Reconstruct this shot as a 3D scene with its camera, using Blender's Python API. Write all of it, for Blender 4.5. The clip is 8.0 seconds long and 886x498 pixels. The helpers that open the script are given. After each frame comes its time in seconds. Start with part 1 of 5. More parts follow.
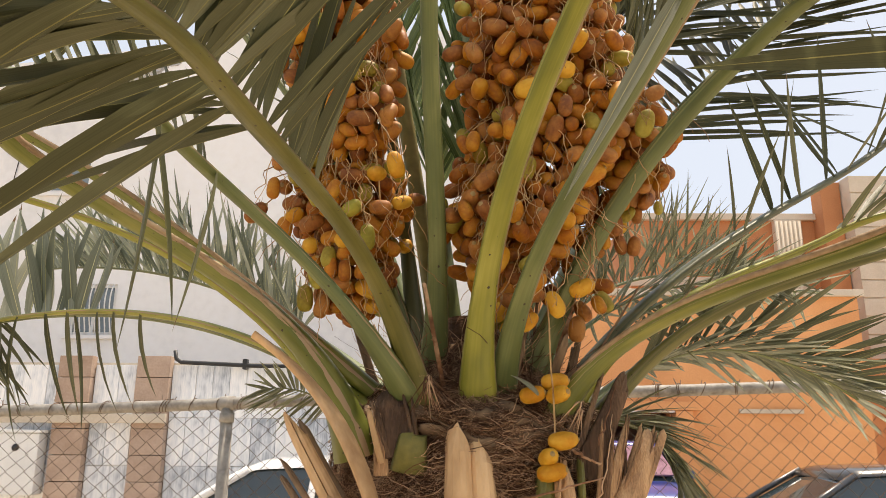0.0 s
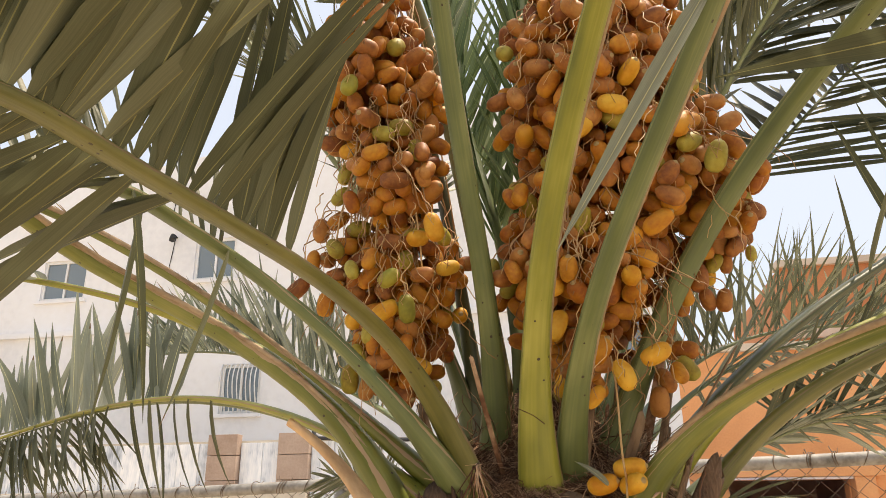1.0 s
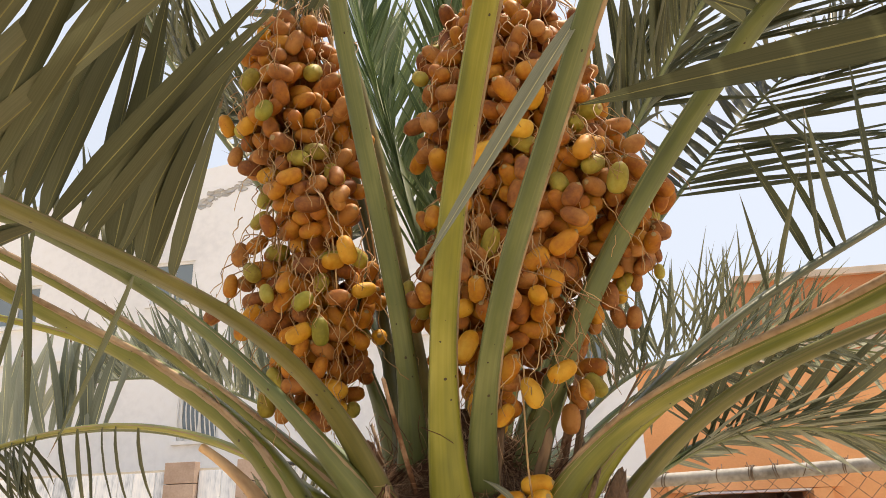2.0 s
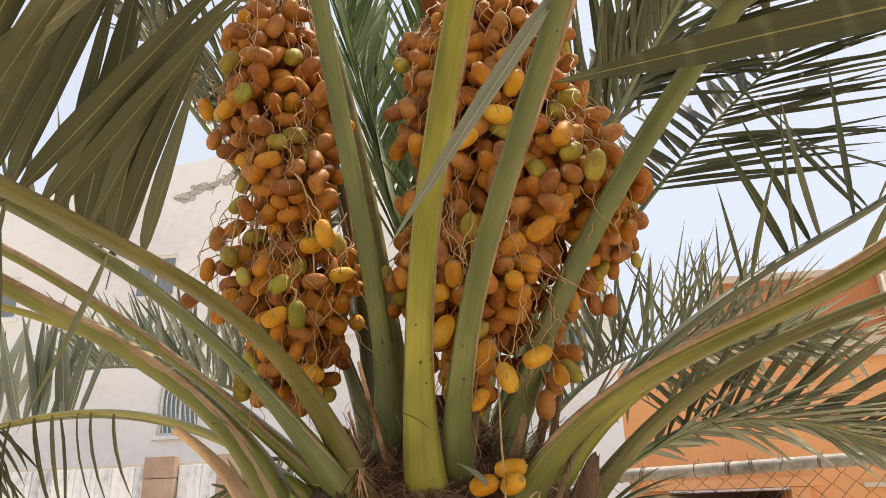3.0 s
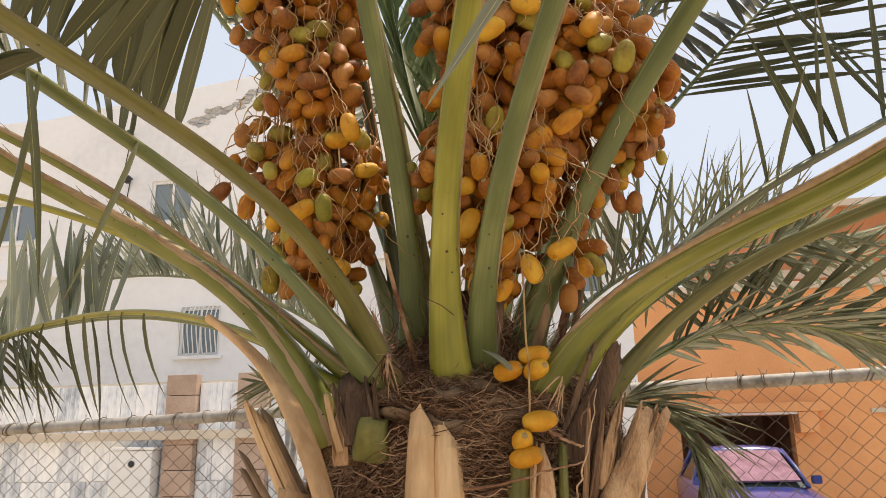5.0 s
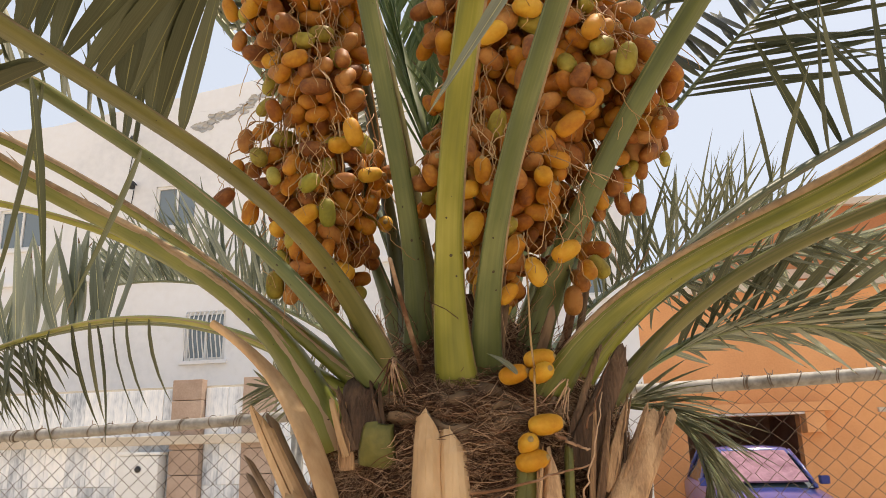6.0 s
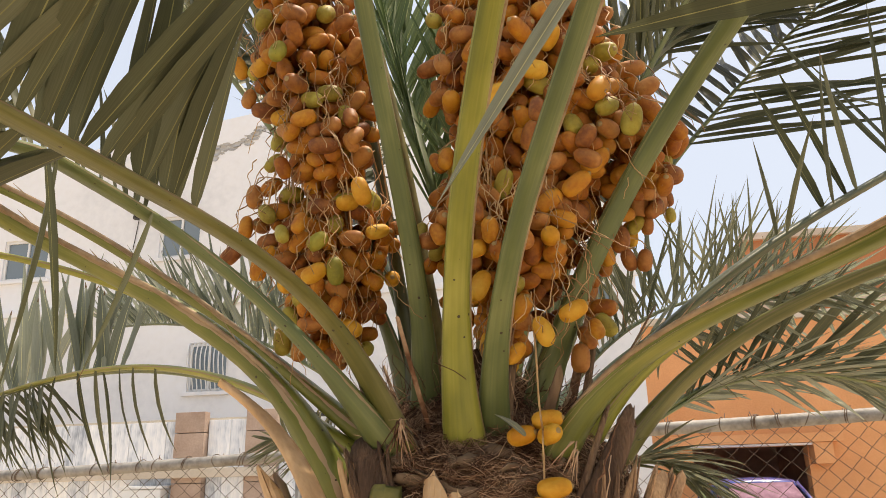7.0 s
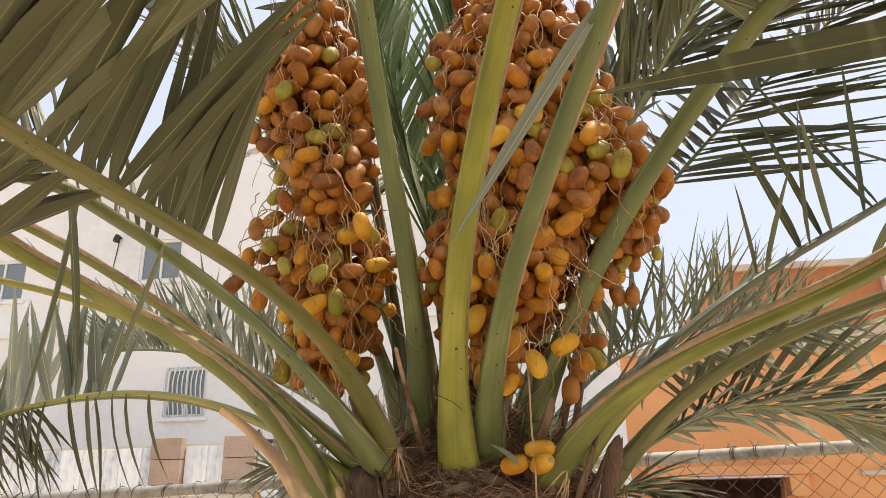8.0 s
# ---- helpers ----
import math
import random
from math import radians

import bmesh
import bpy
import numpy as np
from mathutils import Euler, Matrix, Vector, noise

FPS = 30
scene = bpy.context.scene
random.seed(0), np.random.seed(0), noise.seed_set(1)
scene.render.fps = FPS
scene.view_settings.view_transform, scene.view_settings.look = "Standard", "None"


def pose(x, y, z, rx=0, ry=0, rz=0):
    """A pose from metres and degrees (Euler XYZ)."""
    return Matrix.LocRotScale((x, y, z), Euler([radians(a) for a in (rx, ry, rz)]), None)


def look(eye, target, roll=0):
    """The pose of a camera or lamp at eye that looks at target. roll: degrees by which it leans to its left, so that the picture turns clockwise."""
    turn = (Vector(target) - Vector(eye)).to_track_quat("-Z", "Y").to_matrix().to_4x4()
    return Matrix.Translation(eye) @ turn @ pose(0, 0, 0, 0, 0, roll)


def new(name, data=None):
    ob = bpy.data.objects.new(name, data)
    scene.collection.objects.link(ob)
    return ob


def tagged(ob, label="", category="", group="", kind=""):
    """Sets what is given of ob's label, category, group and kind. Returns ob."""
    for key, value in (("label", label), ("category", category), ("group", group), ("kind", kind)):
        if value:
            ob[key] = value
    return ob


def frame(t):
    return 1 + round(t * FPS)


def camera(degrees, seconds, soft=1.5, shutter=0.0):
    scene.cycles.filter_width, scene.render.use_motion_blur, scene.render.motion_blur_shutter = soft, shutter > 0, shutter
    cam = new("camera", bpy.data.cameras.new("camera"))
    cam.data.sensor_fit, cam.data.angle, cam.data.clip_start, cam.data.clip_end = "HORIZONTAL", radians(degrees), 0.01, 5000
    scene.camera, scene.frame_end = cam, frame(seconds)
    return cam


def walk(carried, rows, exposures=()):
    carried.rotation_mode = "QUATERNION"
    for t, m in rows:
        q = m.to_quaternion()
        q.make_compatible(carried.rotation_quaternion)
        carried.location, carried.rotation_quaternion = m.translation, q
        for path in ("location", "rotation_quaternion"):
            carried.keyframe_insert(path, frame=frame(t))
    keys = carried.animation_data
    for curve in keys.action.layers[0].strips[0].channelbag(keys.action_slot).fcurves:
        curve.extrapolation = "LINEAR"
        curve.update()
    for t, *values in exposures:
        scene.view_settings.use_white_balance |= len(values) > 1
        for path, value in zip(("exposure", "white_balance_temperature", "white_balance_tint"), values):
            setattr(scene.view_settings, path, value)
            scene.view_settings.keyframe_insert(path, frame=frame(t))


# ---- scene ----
cam = camera(61.7, 8.0, soft=0.85)
PATH = [
    (0, (0.019, 0.125, 1.77), (0.005, 2.067, 2.251), 0.3),
    (0.5, (0.13, 0.25, 1.8), (-0.184, 2.139, 2.378), 0.7),
    (1, (0.164, 0.272, 1.809), (-0.212, 2.126, 2.459), -0.4),
    (1.5, (0.228, 0.269, 1.807), (-0.1, 2.115, 2.504), -1.4),
    (3, (0.264, 0.279, 1.783), (0.021, 2.139, 2.477), -1.8),
    (3.5, (0.257, 0.279, 1.76), (0.005, 2.152, 2.414), -1.4),
    (4, (0.251, 0.283, 1.747), (-0.014, 2.17, 2.353), -1.3),
    (4.5, (0.247, 0.28, 1.734), (-0.034, 2.18, 2.291), -1.1),
    (5, (0.243, 0.285, 1.726), (-0.05, 2.196, 2.239), -1.1),
    (6.5, (0.243, 0.285, 1.733), (-0.064, 2.187, 2.266), -1.7),
    (7, (0.241, 0.265, 1.776), (-0.066, 2.151, 2.366), -1.6),
    (7.5, (0.238, 0.25, 1.788), (-0.053, 2.124, 2.424), -1.3),
    (8, (0.22, 0.209, 1.773), (-0.029, 2.081, 2.431), -1.2),
]
walk(cam, [(t, look(eye, target, roll)) for t, eye, target, roll in PATH], [(0, 0.19, 7600, 13), (0.5, 0.29, 7580, 13), (1.0, 0.29, 7550, 13), (1.5, 0.27, 7550, 13), (3.5, 0.19, 7520, 13), (5, 0.14, 7500, 13), (6.5, 0.14, 7450, 13), (7.5, 0.22, 7420, 13), (8, 0.23, 7400, 13)])

# ---- world and sun ----
world = bpy.data.worlds.new("hazy_sky")
scene.world = world
world.use_nodes = True
SUN_EL, SUN_AZ = 72.0, 55.0
wn, wl = world.node_tree.nodes, world.node_tree.links
sky = wn.new("ShaderNodeTexSky")
sky.sky_type, sky.sun_disc = "NISHITA", False
sky.sun_elevation, sky.sun_rotation = radians(SUN_EL), radians(SUN_AZ)
sky.air_density, sky.dust_density, sky.ozone_density = 1.0, 3.5, 1.0
haze = wn.new("ShaderNodeMixRGB")
haze.inputs["Fac"].default_value = 0.75
haze.inputs["Color2"].default_value = (4.65, 5.5, 6.85, 1)
wl.new(sky.outputs["Color"], haze.inputs["Color1"])
wl.new(haze.outputs["Color"], wn["Background"].inputs["Color"])
wn["Background"].inputs["Strength"].default_value = 0.15
sun = new("sun", bpy.data.lights.new("sun", "SUN"))
sun.data.energy, sun.data.angle, sun.data.color = 4.8, radians(1.5), (1.0, 0.93, 0.82)
SUN_DIR = Vector((math.sin(radians(SUN_AZ)) * math.cos(radians(SUN_EL)), math.cos(radians(SUN_AZ)) * math.cos(radians(SUN_EL)), math.sin(radians(SUN_EL))))
sun.matrix_world = look(SUN_DIR * 30, (0, 0, 0))


# ---- materials ----
def shader(name, dark, light, scale=20.0, rough=0.6, bump=0.2, fine=120.0, stretch=(1, 1, 1), spots=None, spot_scale=60.0, spot_cut=0.1,
           by_object=0.0, translucent=0.0, metal=0.0, coat=0.0, coords="Object", third=None, island=0.0):
    """Two-scale noise colour between dark and light, fine bump; spots: dark specks; by_object: random brightness a piece."""
    m = bpy.data.materials.new(name)
    m.use_nodes = True
    n, l = m.node_tree.nodes, m.node_tree.links
    bsdf, out = n["Principled BSDF"], n["Material Output"]
    tc = n.new("ShaderNodeTexCoord")
    mp = n.new("ShaderNodeMapping")
    mp.inputs["Scale"].default_value = stretch
    l.new(tc.outputs[coords], mp.inputs["Vector"])
    big, small = n.new("ShaderNodeTexNoise"), n.new("ShaderNodeTexNoise")
    big.inputs["Scale"].default_value, small.inputs["Scale"].default_value = scale, fine
    big.inputs["Detail"].default_value, small.inputs["Detail"].default_value = 4, 3
    l.new(mp.outputs["Vector"], big.inputs["Vector"])
    l.new(mp.outputs["Vector"], small.inputs["Vector"])
    add = n.new("ShaderNodeMath")
    add.operation = "MULTIPLY_ADD"
    l.new(small.outputs["Fac"], add.inputs[0])
    add.inputs[1].default_value = 0.45
    l.new(big.outputs["Fac"], add.inputs[2])
    fac = add
    if by_object or island:
        src = n.new("ShaderNodeObjectInfo").outputs["Random"] if by_object else n.new("ShaderNodeNewGeometry").outputs["Random Per Island"]
        rnd = n.new("ShaderNodeMath")
        rnd.operation = "MULTIPLY_ADD"
        l.new(src, rnd.inputs[0])
        rnd.inputs[1].default_value = by_object or island
        shift = n.new("ShaderNodeMath")
        shift.operation = "SUBTRACT"
        l.new(add.outputs[0], shift.inputs[0])
        shift.inputs[1].default_value = (by_object or island) / 2
        l.new(shift.outputs[0], rnd.inputs[2])
        fac = rnd
    ramp = n.new("ShaderNodeValToRGB")
    ramp.color_ramp.elements[0].position, ramp.color_ramp.elements[1].position = 0.45, 1.0
    ramp.color_ramp.elements[0].color, ramp.color_ramp.elements[1].color = (*dark, 1), (*light, 1)
    if third:
        e = ramp.color_ramp.elements.new(0.72)
        e.color = (*third, 1)
    l.new(fac.outputs[0], ramp.inputs["Fac"])
    colour = ramp.outputs["Color"]
    if spots:
        vor = n.new("ShaderNodeTexVoronoi")
        vor.inputs["Scale"].default_value = spot_scale
        l.new(tc.outputs[coords], vor.inputs["Vector"])
        patch = n.new("ShaderNodeTexNoise")
        patch.inputs["Scale"].default_value = spot_scale * 0.12
        l.new(tc.outputs[coords], patch.inputs["Vector"])
        lim = n.new("ShaderNodeMath")
        lim.operation = "MULTIPLY"
        l.new(patch.outputs["Fac"], lim.inputs[0])
        lim.inputs[1].default_value = spot_cut * 2
        less = n.new("ShaderNodeMath")
        less.operation = "LESS_THAN"
        l.new(vor.outputs["Distance"], less.inputs[0])
        l.new(lim.outputs[0], less.inputs[1])
        mix = n.new("ShaderNodeMixRGB")
        l.new(less.outputs[0], mix.inputs["Fac"])
        l.new(colour, mix.inputs["Color1"])
        mix.inputs["Color2"].default_value = (*spots, 1)
        colour = mix.outputs["Color"]
    l.new(colour, bsdf.inputs["Base Color"])
    bsdf.inputs["Roughness"].default_value, bsdf.inputs["Metallic"].default_value = rough, metal
    bsdf.inputs["Coat Weight"].default_value = coat
    bsdf.inputs["Coat Roughness"].default_value = 0.08
    if bump:
        b = n.new("ShaderNodeBump")
        b.inputs["Strength"].default_value, b.inputs["Distance"].default_value = bump, 0.02
        l.new(add.outputs[0], b.inputs["Height"])
        l.new(b.outputs["Normal"], bsdf.inputs["Normal"])
    if translucent:
        tr, mx = n.new("ShaderNodeBsdfTranslucent"), n.new("ShaderNodeMixShader")
        l.new(colour, tr.inputs["Color"])
        mx.inputs["Fac"].default_value = translucent
        l.new(bsdf.outputs[0], mx.inputs[1])
        l.new(tr.outputs[0], mx.inputs[2])
        l.new(mx.outputs[0], out.inputs["Surface"])
    return m


def glass(name, tint, rough=0.03):
    m = bpy.data.materials.new(name)
    m.use_nodes = True
    b = m.node_tree.nodes["Principled BSDF"]
    b.inputs["Base Color"].default_value = (*tint, 1)
    b.inputs["Roughness"].default_value, b.inputs["Specular IOR Level"].default_value = rough, 0.9
    return m


def stem_shader(name, deep, mid, pale, margin, amount):
    """Waxy frond stem: streaks along it, a paler crest, brown frayed margins and dark specks; u runs round it, v along it in metres."""
    m = bpy.data.materials.new(name)
    m.use_nodes = True
    n, l = m.node_tree.nodes, m.node_tree.links
    bsdf = n["Principled BSDF"]
    uv = n.new("ShaderNodeTexCoord")
    sep = n.new("ShaderNodeSeparateXYZ")
    l.new(uv.outputs["UV"], sep.inputs[0])

    def noise_at(scale, stretch, detail=3):
        mp, t = n.new("ShaderNodeMapping"), n.new("ShaderNodeTexNoise")
        mp.inputs["Scale"].default_value = stretch
        l.new(uv.outputs["UV"], mp.inputs["Vector"])
        l.new(mp.outputs["Vector"], t.inputs["Vector"])
        t.inputs["Scale"].default_value, t.inputs["Detail"].default_value = scale, detail
        return t.outputs["Fac"]

    def math_node(op, a, c, third=None):
        q = n.new("ShaderNodeMath")
        q.operation = op
        for s, v in zip(q.inputs, (a, c, third)):
            if v is None:
                continue
            if isinstance(v, (int, float)):
                s.default_value = v
            else:
                l.new(v, s)
        return q.outputs[0]

    def mix(fac, c1, c2):
        q = n.new("ShaderNodeMixRGB")
        for s, v in zip(q.inputs, (fac, c1, c2)):
            if isinstance(v, tuple):
                s.default_value = (*v, 1)
            else:
                l.new(v, s)
        return q.outputs[0]
    streak = noise_at(1.0, (30, 2.0, 1))
    blotch = noise_at(1.0, (2.6, 5, 1), 3)
    ramp = n.new("ShaderNodeValToRGB")
    ramp.color_ramp.elements[0].position, ramp.color_ramp.elements[1].position = 0.3, 0.72
    ramp.color_ramp.elements[0].color, ramp.color_ramp.elements[1].color = (*deep, 1), (*pale, 1)
    ramp.color_ramp.elements.new(0.5).color = (*mid, 1)
    l.new(math_node("MULTIPLY_ADD", streak, 0.22, math_node("MULTIPLY", blotch, 0.78)), ramp.inputs["Fac"])
    u = sep.outputs["X"]
    ridge = math_node("ABSOLUTE", math_node("SINE", math_node("MULTIPLY", u, 2 * math.pi), 0), 0)
    band = math_node("ADD", ridge, math_node("MULTIPLY", math_node("SUBTRACT", noise_at(1.0, (9, 11, 1), 4), 0.5), 0.9))
    edge = math_node("LESS_THAN", band, amount)
    col = mix(edge, ramp.outputs["Color"], margin)
    vor = n.new("ShaderNodeTexVoronoi")
    mp = n.new("ShaderNodeMapping")
    mp.inputs["Scale"].default_value = (9, 62, 1)
    l.new(uv.outputs["UV"], mp.inputs["Vector"])
    l.new(mp.outputs["Vector"], vor.inputs["Vector"])
    vor.inputs["Scale"].default_value = 1.0
    speck = math_node("LESS_THAN", vor.outputs["Distance"], math_node("MULTIPLY", math_node("SUBTRACT", noise_at(1.0, (3, 6, 1), 2), 0.42), 0.7))
    l.new(mix(speck, col, (0.05, 0.035, 0.015)), bsdf.inputs["Base Color"])
    l.new(math_node("MULTIPLY_ADD", edge, 0.35, math_node("MULTIPLY_ADD", blotch, 0.3, 0.28)), bsdf.inputs["Roughness"])
    bump = n.new("ShaderNodeBump")
    bump.inputs["Strength"].default_value, bump.inputs["Distance"].default_value = 0.22, 0.002
    l.new(math_node("ADD", streak, edge), bump.inputs["Height"])
    l.new(bump.outputs["Normal"], bsdf.inputs["Normal"])
    return m


RACHIS_YELLOW = stem_shader("frond_stem_yellow_green", (0.13, 0.145, 0.02), (0.26, 0.26, 0.036), (0.42, 0.39, 0.085), (0.36, 0.25, 0.14), 0.12)
# canopy shade is put into this stem colour: an olive darkened from the greens
RACHIS_SHADED_OLIVE = stem_shader("frond_stem_shaded_olive", (0.075, 0.08, 0.02), (0.135, 0.13, 0.034), (0.22, 0.2, 0.065), (0.2, 0.15, 0.09), 0.1)
RACHIS_GREEN = stem_shader("frond_stem_green", (0.075, 0.1, 0.035), (0.13, 0.16, 0.055), (0.24, 0.26, 0.1), (0.33, 0.25, 0.15), 0.06)
# darker copy of the green stem, with the shade put into its colour
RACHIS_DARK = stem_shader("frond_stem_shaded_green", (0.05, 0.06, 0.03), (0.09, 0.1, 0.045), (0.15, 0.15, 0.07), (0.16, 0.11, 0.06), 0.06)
RACHIS_DRY = stem_shader("frond_stem_drying", (0.08, 0.1, 0.016), (0.16, 0.175, 0.03), (0.3, 0.28, 0.07), (0.4, 0.28, 0.17), 0.12)


def leaf_shader(name, deep, mid, pale, glow, shine, by_object=False):
    """A leaflet: fine lengthwise ribs, a pale midrib, each leaflet its own shade, some browned tips; u runs across it, v from foot to tip."""
    m = bpy.data.materials.new(name)
    m.use_nodes = True
    n, l = m.node_tree.nodes, m.node_tree.links
    bsdf, out = n["Principled BSDF"], n["Material Output"]
    uv = n.new("ShaderNodeTexCoord")
    sep = n.new("ShaderNodeSeparateXYZ")
    l.new(uv.outputs["UV"], sep.inputs[0])
    mp, ribs = n.new("ShaderNodeMapping"), n.new("ShaderNodeTexNoise")
    mp.inputs["Scale"].default_value = (26, 1.6, 1)
    l.new(uv.outputs["UV"], mp.inputs["Vector"])
    l.new(mp.outputs["Vector"], ribs.inputs["Vector"])
    ribs.inputs["Scale"].default_value, ribs.inputs["Detail"].default_value = 1.0, 2
    own = n.new("ShaderNodeObjectInfo").outputs["Random"] if by_object else n.new("ShaderNodeNewGeometry").outputs["Random Per Island"]

    def math_node(op, a, c, third=None):
        q = n.new("ShaderNodeMath")
        q.operation = op
        for s, v in zip(q.inputs, (a, c, third)):
            if v is None:
                continue
            if isinstance(v, (int, float)):
                s.default_value = v
            else:
                l.new(v, s)
        return q.outputs[0]
    ramp = n.new("ShaderNodeValToRGB")
    ramp.color_ramp.elements[0].position, ramp.color_ramp.elements[1].position = 0.15, 0.9
    ramp.color_ramp.elements[0].color, ramp.color_ramp.elements[1].color = (*deep, 1), (*pale, 1)
    ramp.color_ramp.elements.new(0.5).color = (*mid, 1)
    l.new(math_node("MULTIPLY_ADD", own, 0.6, math_node("MULTIPLY", ribs.outputs["Fac"], 0.45)), ramp.inputs["Fac"])
    mid_line = math_node("LESS_THAN", math_node("ABSOLUTE", math_node("SUBTRACT", sep.outputs["X"], 0.5), 0), 0.022)
    tip = math_node("MULTIPLY", math_node("GREATER_THAN", sep.outputs["Y"], 0.93), math_node("GREATER_THAN", own, 0.6))
    m1, m2 = n.new("ShaderNodeMixRGB"), n.new("ShaderNodeMixRGB")
    l.new(mid_line, m1.inputs[0])
    l.new(ramp.outputs["Color"], m1.inputs[1])
    m1.inputs[2].default_value = (pale[0] * 1.4, pale[1] * 1.3, pale[2] * 0.9, 1)
    l.new(tip, m2.inputs[0])
    l.new(m1.outputs[0], m2.inputs[1])
    m2.inputs[2].default_value = (0.2, 0.13, 0.07, 1)
    l.new(m2.outputs[0], bsdf.inputs["Base Color"])
    bsdf.inputs["Roughness"].default_value, bsdf.inputs["Specular IOR Level"].default_value = shine, 0.18
    bump = n.new("ShaderNodeBump")
    bump.inputs["Strength"].default_value, bump.inputs["Distance"].default_value = 0.3, 0.001
    l.new(ribs.outputs["Fac"], bump.inputs["Height"])
    l.new(bump.outputs["Normal"], bsdf.inputs["Normal"])
    tr, mx = n.new("ShaderNodeBsdfTranslucent"), n.new("ShaderNodeMixShader")
    l.new(m2.outputs[0], tr.inputs["Color"])
    mx.inputs["Fac"].default_value = glow
    l.new(bsdf.outputs[0], mx.inputs[1])
    l.new(tr.outputs[0], mx.inputs[2])
    l.new(mx.outputs[0], out.inputs["Surface"])
    return m


LEAF = leaf_shader("palm_leaflet", (0.062, 0.068, 0.034), (0.11, 0.114, 0.06), (0.19, 0.19, 0.11), 0.25, 0.4, True)
LEAF_MASS = leaf_shader("palm_leaflet_mass", (0.05, 0.058, 0.03), (0.1, 0.105, 0.058), (0.18, 0.18, 0.105), 0.25, 0.4)
LEAF_PALE = leaf_shader("palm_leaflet_pale", (0.095, 0.1, 0.05), (0.19, 0.195, 0.12), (0.37, 0.37, 0.25), 0.4, 0.45)
# silvery leaf colour, lightened further to put sunlight into the blades
LEAF_SILVER_LIT = leaf_shader("palm_leaflet_silvery_lit", (0.12, 0.14, 0.1), (0.26, 0.285, 0.21), (0.5, 0.52, 0.42), 0.45, 0.42)
LEAF_YOUNG = leaf_shader("palm_leaflet_young", (0.09, 0.14, 0.05), (0.17, 0.23, 0.09), (0.3, 0.36, 0.18), 0.3, 0.4)
DRY_EDGE = shader("dry_stem_margin", (0.2, 0.12, 0.06), (0.5, 0.36, 0.22), 12, 0.8, 0.3, 90)
TAN = shader("sawn_dry_stem", (0.46, 0.27, 0.13), (0.82, 0.57, 0.33), 10, 0.75, 0.25, 70, stretch=(1, 1, 0.25))
DRY = shader("dry_brown_sheath", (0.1, 0.06, 0.035), (0.34, 0.23, 0.14), 10, 0.85, 0.4, 60, stretch=(1, 1, 0.2))
WORN = shader("weathered_stem_end", (0.12, 0.085, 0.055), (0.4, 0.3, 0.2), 30, 0.9, 0.5, 140)
CUT_GREEN = shader("green_cut_stub", (0.1, 0.105, 0.025), (0.22, 0.2, 0.05), 30, 0.55, 0.2, 90)
TRUNK = shader("fibrous_bark", (0.045, 0.022, 0.012), (0.19, 0.1, 0.055), 18, 0.95, 1.0, 140, stretch=(1, 1, 2.5))
FIBRE = shader("palm_fibre", (0.08, 0.032, 0.015), (0.58, 0.38, 0.24), 14, 0.85, 0.2, 90, island=0.85, third=(0.24, 0.115, 0.058))
SPLINT = shader("splintered_dry_stem", (0.18, 0.1, 0.055), (0.78, 0.52, 0.3), 9, 0.8, 0.35, 110, stretch=(3.5, 3.5, 0.2), island=0.4, third=(0.52, 0.31, 0.165))
SHEATH = shader("torn_sheath", (0.08, 0.045, 0.027), (0.4, 0.25, 0.15), 14, 0.85, 0.6, 120, stretch=(2.5, 2.5, 0.2), island=0.4, third=(0.17, 0.1, 0.06))
STALK = shader("fruit_stalk", (0.12, 0.1, 0.03), (0.26, 0.22, 0.07), 12, 0.6, 0.1, 60)
STRAND = shader("fruit_strand", (0.28, 0.14, 0.055), (0.6, 0.4, 0.19), 20, 0.6, 0.1, 90, island=0.6, third=(0.42, 0.25, 0.11))
CALYX = shader("fruit_cap", (0.3, 0.2, 0.08), (0.5, 0.36, 0.16), 60, 0.7, 0.1, 200)


def fruit_shader(name, dark, mid, light, by_object=True):
    """Waxy ripening skin: each fruit its own tint, with a browner patch and faint blotches."""
    m = shader(name, dark, light, 28, 0.55, 0.06, 160, by_object=0.42 if by_object else 0.0, island=0.0 if by_object else 0.42, third=mid, coords="Object",
               spots=tuple(0.4 * c for c in dark), spot_scale=170, spot_cut=0.045)
    b = m.node_tree.nodes["Principled BSDF"]
    b.inputs["Specular IOR Level"].default_value = 0.3
    b.inputs["Subsurface Weight"].default_value = 0.2
    b.inputs["Subsurface Radius"].default_value = (0.012, 0.005, 0.002)
    b.inputs["Subsurface Scale"].default_value = 0.5
    return m


DATE_ORANGE = fruit_shader("date_orange", (0.28, 0.085, 0.014), (0.45, 0.168, 0.018), (0.57, 0.26, 0.026))
DATE_BROWN = fruit_shader("date_brown", (0.2, 0.068, 0.022), (0.35, 0.135, 0.034), (0.48, 0.215, 0.055))
DATE_YELLOW = fruit_shader("date_yellow", (0.52, 0.22, 0.014), (0.62, 0.31, 0.028), (0.7, 0.4, 0.05))
DATE_OLIVE = fruit_shader("date_olive", (0.22, 0.16, 0.025), (0.33, 0.26, 0.04), (0.43, 0.36, 0.07))
DATE_PINK = fruit_shader("date_pinkish", (0.4, 0.17, 0.06), (0.5, 0.23, 0.08), (0.58, 0.3, 0.11))
DATE_GREEN = fruit_shader("date_green", (0.2, 0.18, 0.025), (0.28, 0.25, 0.035), (0.36, 0.32, 0.05))
